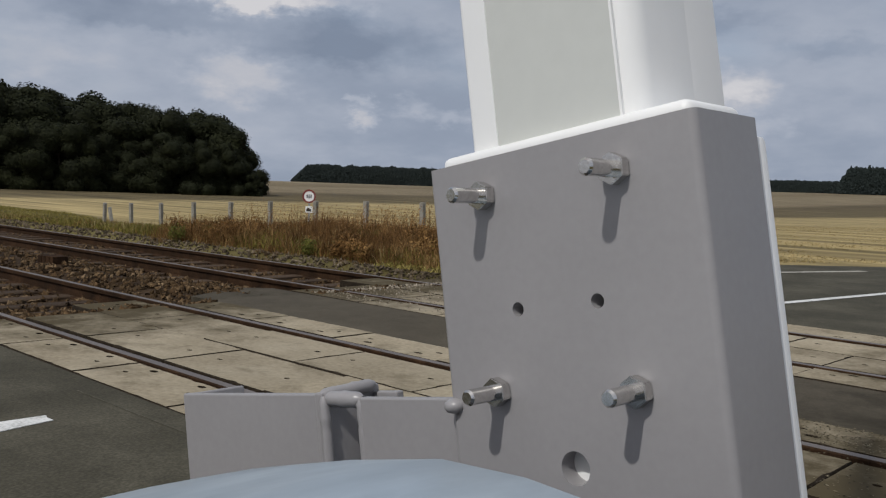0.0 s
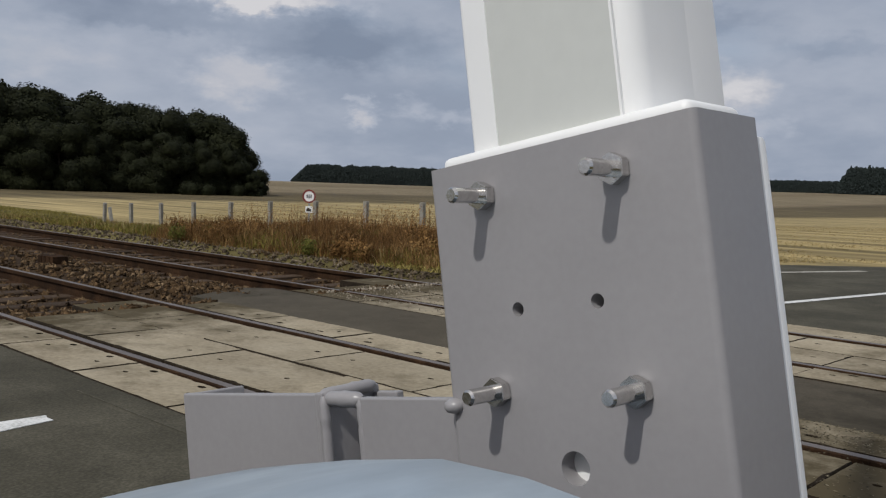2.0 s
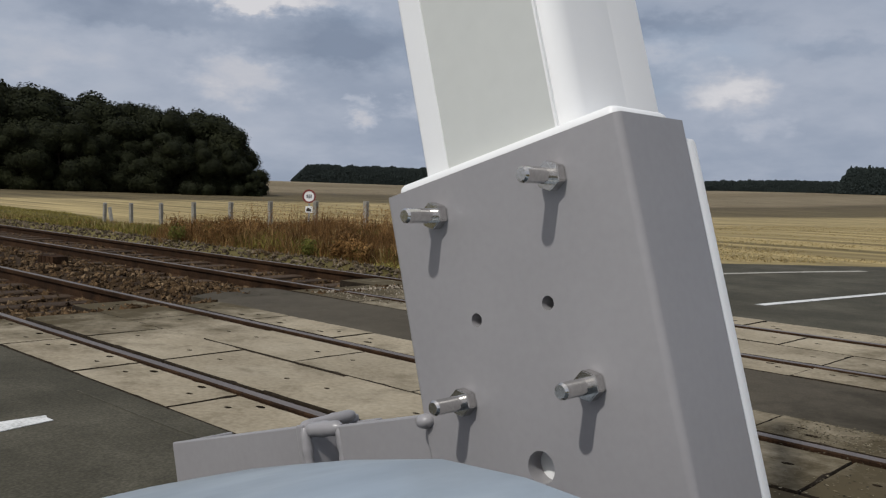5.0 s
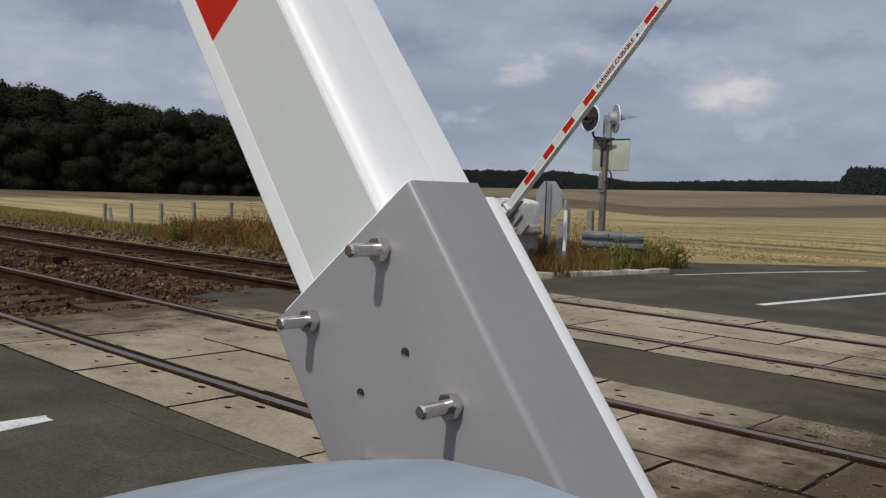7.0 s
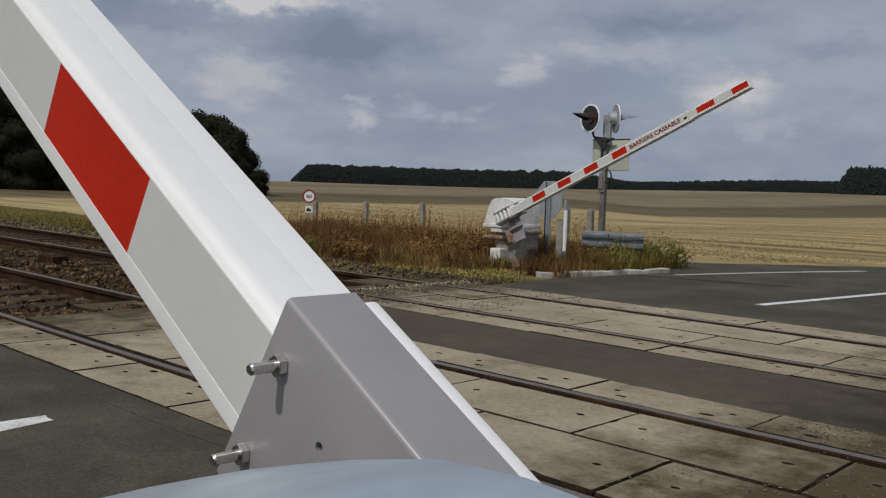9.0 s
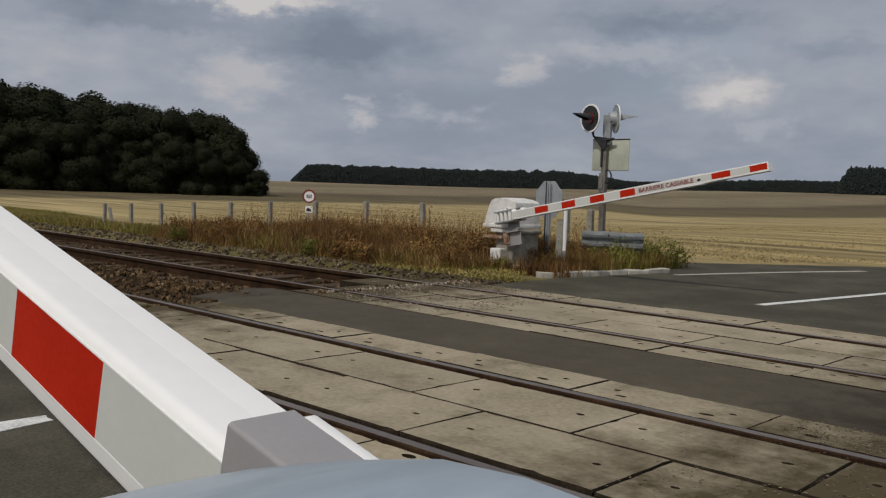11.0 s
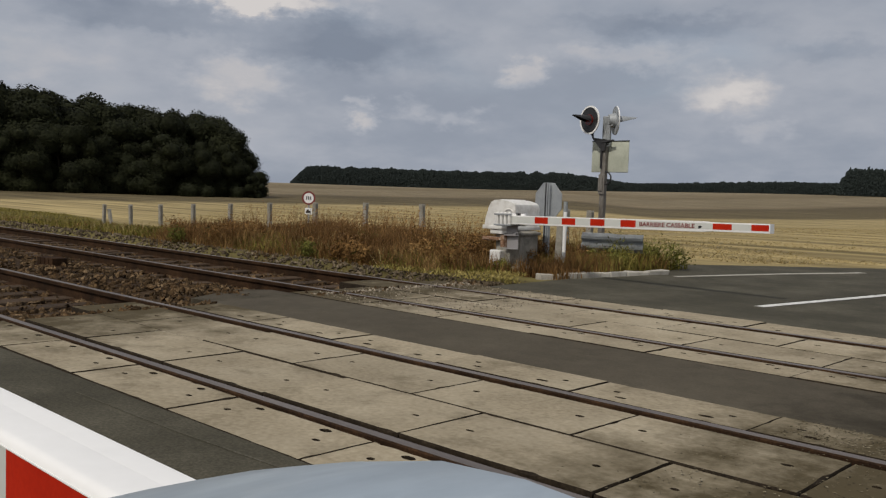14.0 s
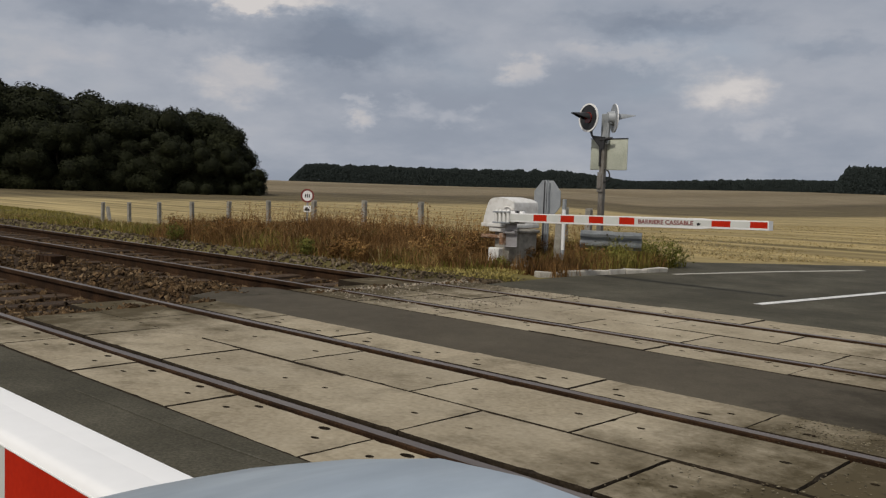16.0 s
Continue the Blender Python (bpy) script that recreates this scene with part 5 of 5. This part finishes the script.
blades("front_grass", verge_points(15000, 29, -9.2, -32, 5.9, 7.0, 0.07, 0.22, 0.9, 0.7, 1.2), M_GREEN, "short green grass along the stones", "grass", 10, width=(0.003, 0.010), lean=0.9)
bushes("green_weed_clumps", 34, 42, -17, -8.8, 6.4, 11.2, 0.22, 0.50, M_GREENBUSH, "bushy olive green weeds along the track")
blades("yellow_grass", [(x, y, z, h) for x, y, z, h in verge_points(42000, 33, -22, -62, 6.2, 17.5, 0.08, 0.26, 0.35, 0.5, 1.0) if y < 12.6 + 4.4 * sstep(-24, -48, x)], M_YELLOW, "yellowish dry grass on the wide verge", "grass", 12, width=(0.008, 0.022), lean=0.8)
rng = np.random.default_rng(51)
blades("dry_litter", [(x, y, 0.0, h) for x, y, h in zip(rng.uniform(-10.2, -7.45, 3200), 6.3 + 2.5 * rng.random(3200) ** 1.2, rng.uniform(0.02, 0.06, 3200)) if y < 6.5 + 2.4 * sstep(-7.3, -9.2, x)],
       M_YELLOW, "flattened straw and dry litter at the foot of the verge", "litter", 13, width=(0.004, 0.012), lean=2.2)
bushes("guard_rail_weeds", 16, 43, -8.6, -7.5, 9.4, 11.5, 0.40, 0.76, M_GREENBUSH, "green weeds beside the guard rail")
bushes("barrier_weeds", 18, 44, -10.4, -8.2, 8.0, 10.2, 0.35, 0.70, M_BROWNBUSH, "dry weeds behind the barrier machine")


def stubble():
    rng = np.random.default_rng(31)
    pts = []
    while len(pts) < 75000:
        y = 12.3 + 38 * rng.random() ** 1.5
        x = -1.35 * y - 12 + (1.42 * y + 14) * rng.random()
        row = round(y / 0.32) * 0.32 + rng.normal(0, 0.03)
        if y < 30 and x > -8.6 and (x + 8.6) > (row - 12.2) * 0.55 - 0.3:
            continue
        d = noise.noise((x * 0.10, row * 0.6, 4.0))
        if d < -0.12:
            continue
        pts.append((x, row, ground_z(x, row) - 0.01, rng.uniform(0.02, 0.05)))
    return blades("stubble", pts, M_STRAW, "cut straw stubble in rows", "stubble", 7, width=(0.008, 0.02), lean=1.8)


stubble()


# ---- woods ----
def crown_mesh(name, material, seed, n, size):
    """A crown of many small leaf clumps over denser lobes: unit height, rough outline."""
    rng = np.random.default_rng(seed)
    lobes = [(rng.normal(0, 0.12), rng.normal(0, 0.12), rng.uniform(0.16, 0.78), rng.uniform(0.13, 0.23)) for _ in range(15)] + [(0, 0, 0.82, 0.16)] + [(rng.normal(0, 0.16), rng.normal(0, 0.16), 0.10, 0.17) for _ in range(6)]
    V, F = [], []
    area = np.array([q[3] ** 2 for q in lobes])
    pick = rng.choice(len(lobes), n, p=area / area.sum())
    for k in range(n):
        cx, cy, cz, r = lobes[pick[k]]
        d = rng.normal(0, 1, 3)
        d /= np.linalg.norm(d)
        lump = 0.93 + 0.16 * noise.noise(Vector(d) * 3.1 + Vector((cx * 40, cy * 40, cz * 40)))
        c = np.array((cx, cy, cz)) + d * r * lump * (0.78 + 0.26 * rng.random()) * (1, 1, 0.88)
        if c[2] < 0.02:
            c[2] = 0.02 + 0.05 * rng.random()
        e = rng.normal(0, 1, 3)
        t = np.cross(d + 0.28 * e, (0.3, 0.1, 1.0))
        t /= np.linalg.norm(t) + 1e-6
        u = np.cross(d + 0.28 * e, t)
        u /= np.linalg.norm(u) + 1e-6
        s = size * rng.uniform(0.6, 1.4)
        V += [tuple(c + t * s), tuple(c + u * s * 0.8), tuple(c - t * s * 0.9), tuple(c - u * s * 0.7)]
        F.append((4 * k, 4 * k + 1, 4 * k + 2, 4 * k + 3))
    # shaded inner mass of each lobe
    core = B()
    bmesh.ops.create_icosphere(core, subdivisions=2, radius=1.0)
    ball, tris = [tuple(v.co) for v in core.verts], [tuple(v.index for v in f.verts) for f in core.faces]
    core.free()
    for cx, cy, cz, r in lobes:
        at = len(V)
        V += [(cx + x * r * 0.68, cy + y * r * 0.68, max(0.015, cz + z * r * 0.60)) for x, y, z in ball]
        F += [tuple(at + i for i in q) for q in tris]
    me = bpy.data.meshes.new(name)
    me.from_pydata(V, [], F)
    me.materials.append(material)
    return me


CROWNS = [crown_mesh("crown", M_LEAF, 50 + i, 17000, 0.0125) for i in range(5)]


def trunk_mesh():
    bm = B()
    tube(bm, (0, 0, -0.02), (0.01, 0, 0.35), 0.022, 0.014, 9)
    tube(bm, (0.01, 0, 0.34), (-0.01, 0.01, 0.75), 0.014, 0.005, 8)
    for i in range(6):
        a = i * 1.1
        z = 0.28 + 0.07 * i
        tube(bm, (0.005, 0, z), (0.15 * math.cos(a), 0.15 * math.sin(a), z + 0.14), 0.008, 0.003, 6)
    return finish(bm, "trunk", M_BARK)


TRUNK = trunk_mesh()


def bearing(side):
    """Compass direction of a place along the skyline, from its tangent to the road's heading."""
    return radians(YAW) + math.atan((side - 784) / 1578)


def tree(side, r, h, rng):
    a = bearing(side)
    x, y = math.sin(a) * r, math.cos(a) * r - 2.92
    ob = empty("tree", Matrix.Translation((x, y, ground_z(x, y) - 0.2)) @ pose(0, 0, 0, 0, 0, rng.uniform(0, 360)), "green broadleaf tree at the wood's edge, coloured dark for its shade", "tree", "trees of the near wood")
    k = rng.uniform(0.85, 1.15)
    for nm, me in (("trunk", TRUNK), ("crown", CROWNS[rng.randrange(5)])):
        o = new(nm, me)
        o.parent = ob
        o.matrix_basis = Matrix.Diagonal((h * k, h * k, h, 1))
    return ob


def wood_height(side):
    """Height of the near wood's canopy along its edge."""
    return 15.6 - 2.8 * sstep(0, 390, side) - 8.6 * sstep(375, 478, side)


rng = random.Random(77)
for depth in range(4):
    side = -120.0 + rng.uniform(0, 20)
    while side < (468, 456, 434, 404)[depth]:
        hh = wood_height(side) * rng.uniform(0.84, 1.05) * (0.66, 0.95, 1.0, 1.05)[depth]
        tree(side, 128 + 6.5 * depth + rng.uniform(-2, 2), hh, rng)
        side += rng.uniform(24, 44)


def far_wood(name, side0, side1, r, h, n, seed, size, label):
    """A distant belt of trees as one rough mass of leaf clumps, in the haze-tinted leaf colour."""
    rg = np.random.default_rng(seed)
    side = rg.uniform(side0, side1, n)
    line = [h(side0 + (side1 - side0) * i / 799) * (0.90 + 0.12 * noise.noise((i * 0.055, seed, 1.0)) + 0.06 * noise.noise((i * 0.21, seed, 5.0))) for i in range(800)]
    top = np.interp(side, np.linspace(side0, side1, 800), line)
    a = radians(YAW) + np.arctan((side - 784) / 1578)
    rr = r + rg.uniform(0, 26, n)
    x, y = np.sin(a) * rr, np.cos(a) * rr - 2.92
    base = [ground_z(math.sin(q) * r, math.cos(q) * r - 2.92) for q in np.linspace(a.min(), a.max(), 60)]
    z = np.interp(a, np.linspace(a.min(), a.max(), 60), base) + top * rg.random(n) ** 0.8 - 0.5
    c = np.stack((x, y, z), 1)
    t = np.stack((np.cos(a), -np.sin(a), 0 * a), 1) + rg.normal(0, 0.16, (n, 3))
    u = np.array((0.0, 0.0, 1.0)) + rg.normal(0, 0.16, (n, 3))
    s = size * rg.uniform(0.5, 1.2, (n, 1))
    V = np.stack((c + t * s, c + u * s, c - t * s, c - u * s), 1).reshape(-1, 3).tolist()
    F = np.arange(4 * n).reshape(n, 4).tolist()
    return raw(name, V, F, M_HAZYLEAF, label, "wood")


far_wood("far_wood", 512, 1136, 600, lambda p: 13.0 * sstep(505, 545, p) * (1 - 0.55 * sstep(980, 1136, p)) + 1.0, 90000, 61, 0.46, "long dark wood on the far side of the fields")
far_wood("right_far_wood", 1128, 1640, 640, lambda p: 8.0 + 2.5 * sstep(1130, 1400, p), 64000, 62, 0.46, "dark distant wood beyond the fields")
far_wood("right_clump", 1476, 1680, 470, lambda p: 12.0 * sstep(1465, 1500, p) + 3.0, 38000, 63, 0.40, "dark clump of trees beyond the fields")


# ---- what moves ----
def motions():
    """The two arms come down, one after the other side of the road, in their machines' space."""
    near = [(0.0, 79.5), (4.2, 79.5), (4.4, 78.8), (4.8, 75.6), (5.5, 68.6), (6.3, 60.1), (6.5, 57.9), (7.0, 52.1), (7.5, 46.8), (8.0, 41.5), (8.5, 36.3), (9.0, 31.1), (9.2, 29.1),
            (10.0, 21.6), (10.7, 15.4), (11.3, 10.5), (11.5, 9.1), (12.0, 7.5), (12.5, 5.6), (13.0, 3.4), (13.5, 1.1), (13.8, 0.2), (14.0, -0.1), (14.5, -0.2), (16.0, -0.2)]
    walk(near_boom, [(t, pose(0, 0, PIV_NEAR[2], 0, -a, 179.3)) for t, a in near])
    far = [(0.0, 80.0), (4.2, 80.0), (4.4, 79.3), (4.8, 75.5), (5.5, 67.0), (6.3, 56.4), (6.5, 53.8), (7.0, 47.8), (7.5, 41.8), (8.0, 36.0), (8.5, 30.3), (9.0, 25.0), (9.2, 23.0), (10.0, 16.8), (10.7, 13.0),
           (11.3, 10.3), (11.5, 9.6), (12.0, 7.7), (12.5, 6.0), (13.0, 4.2), (13.5, 2.4), (13.8, 2.1), (14.0, 2.2), (14.5, 2.3), (16.0, 2.3)]
    walk(far_boom, [(t, pose(0, 0, PIV_FAR[2], 0, -(a - 1.0), 175.9)) for t, a in far])


motions()
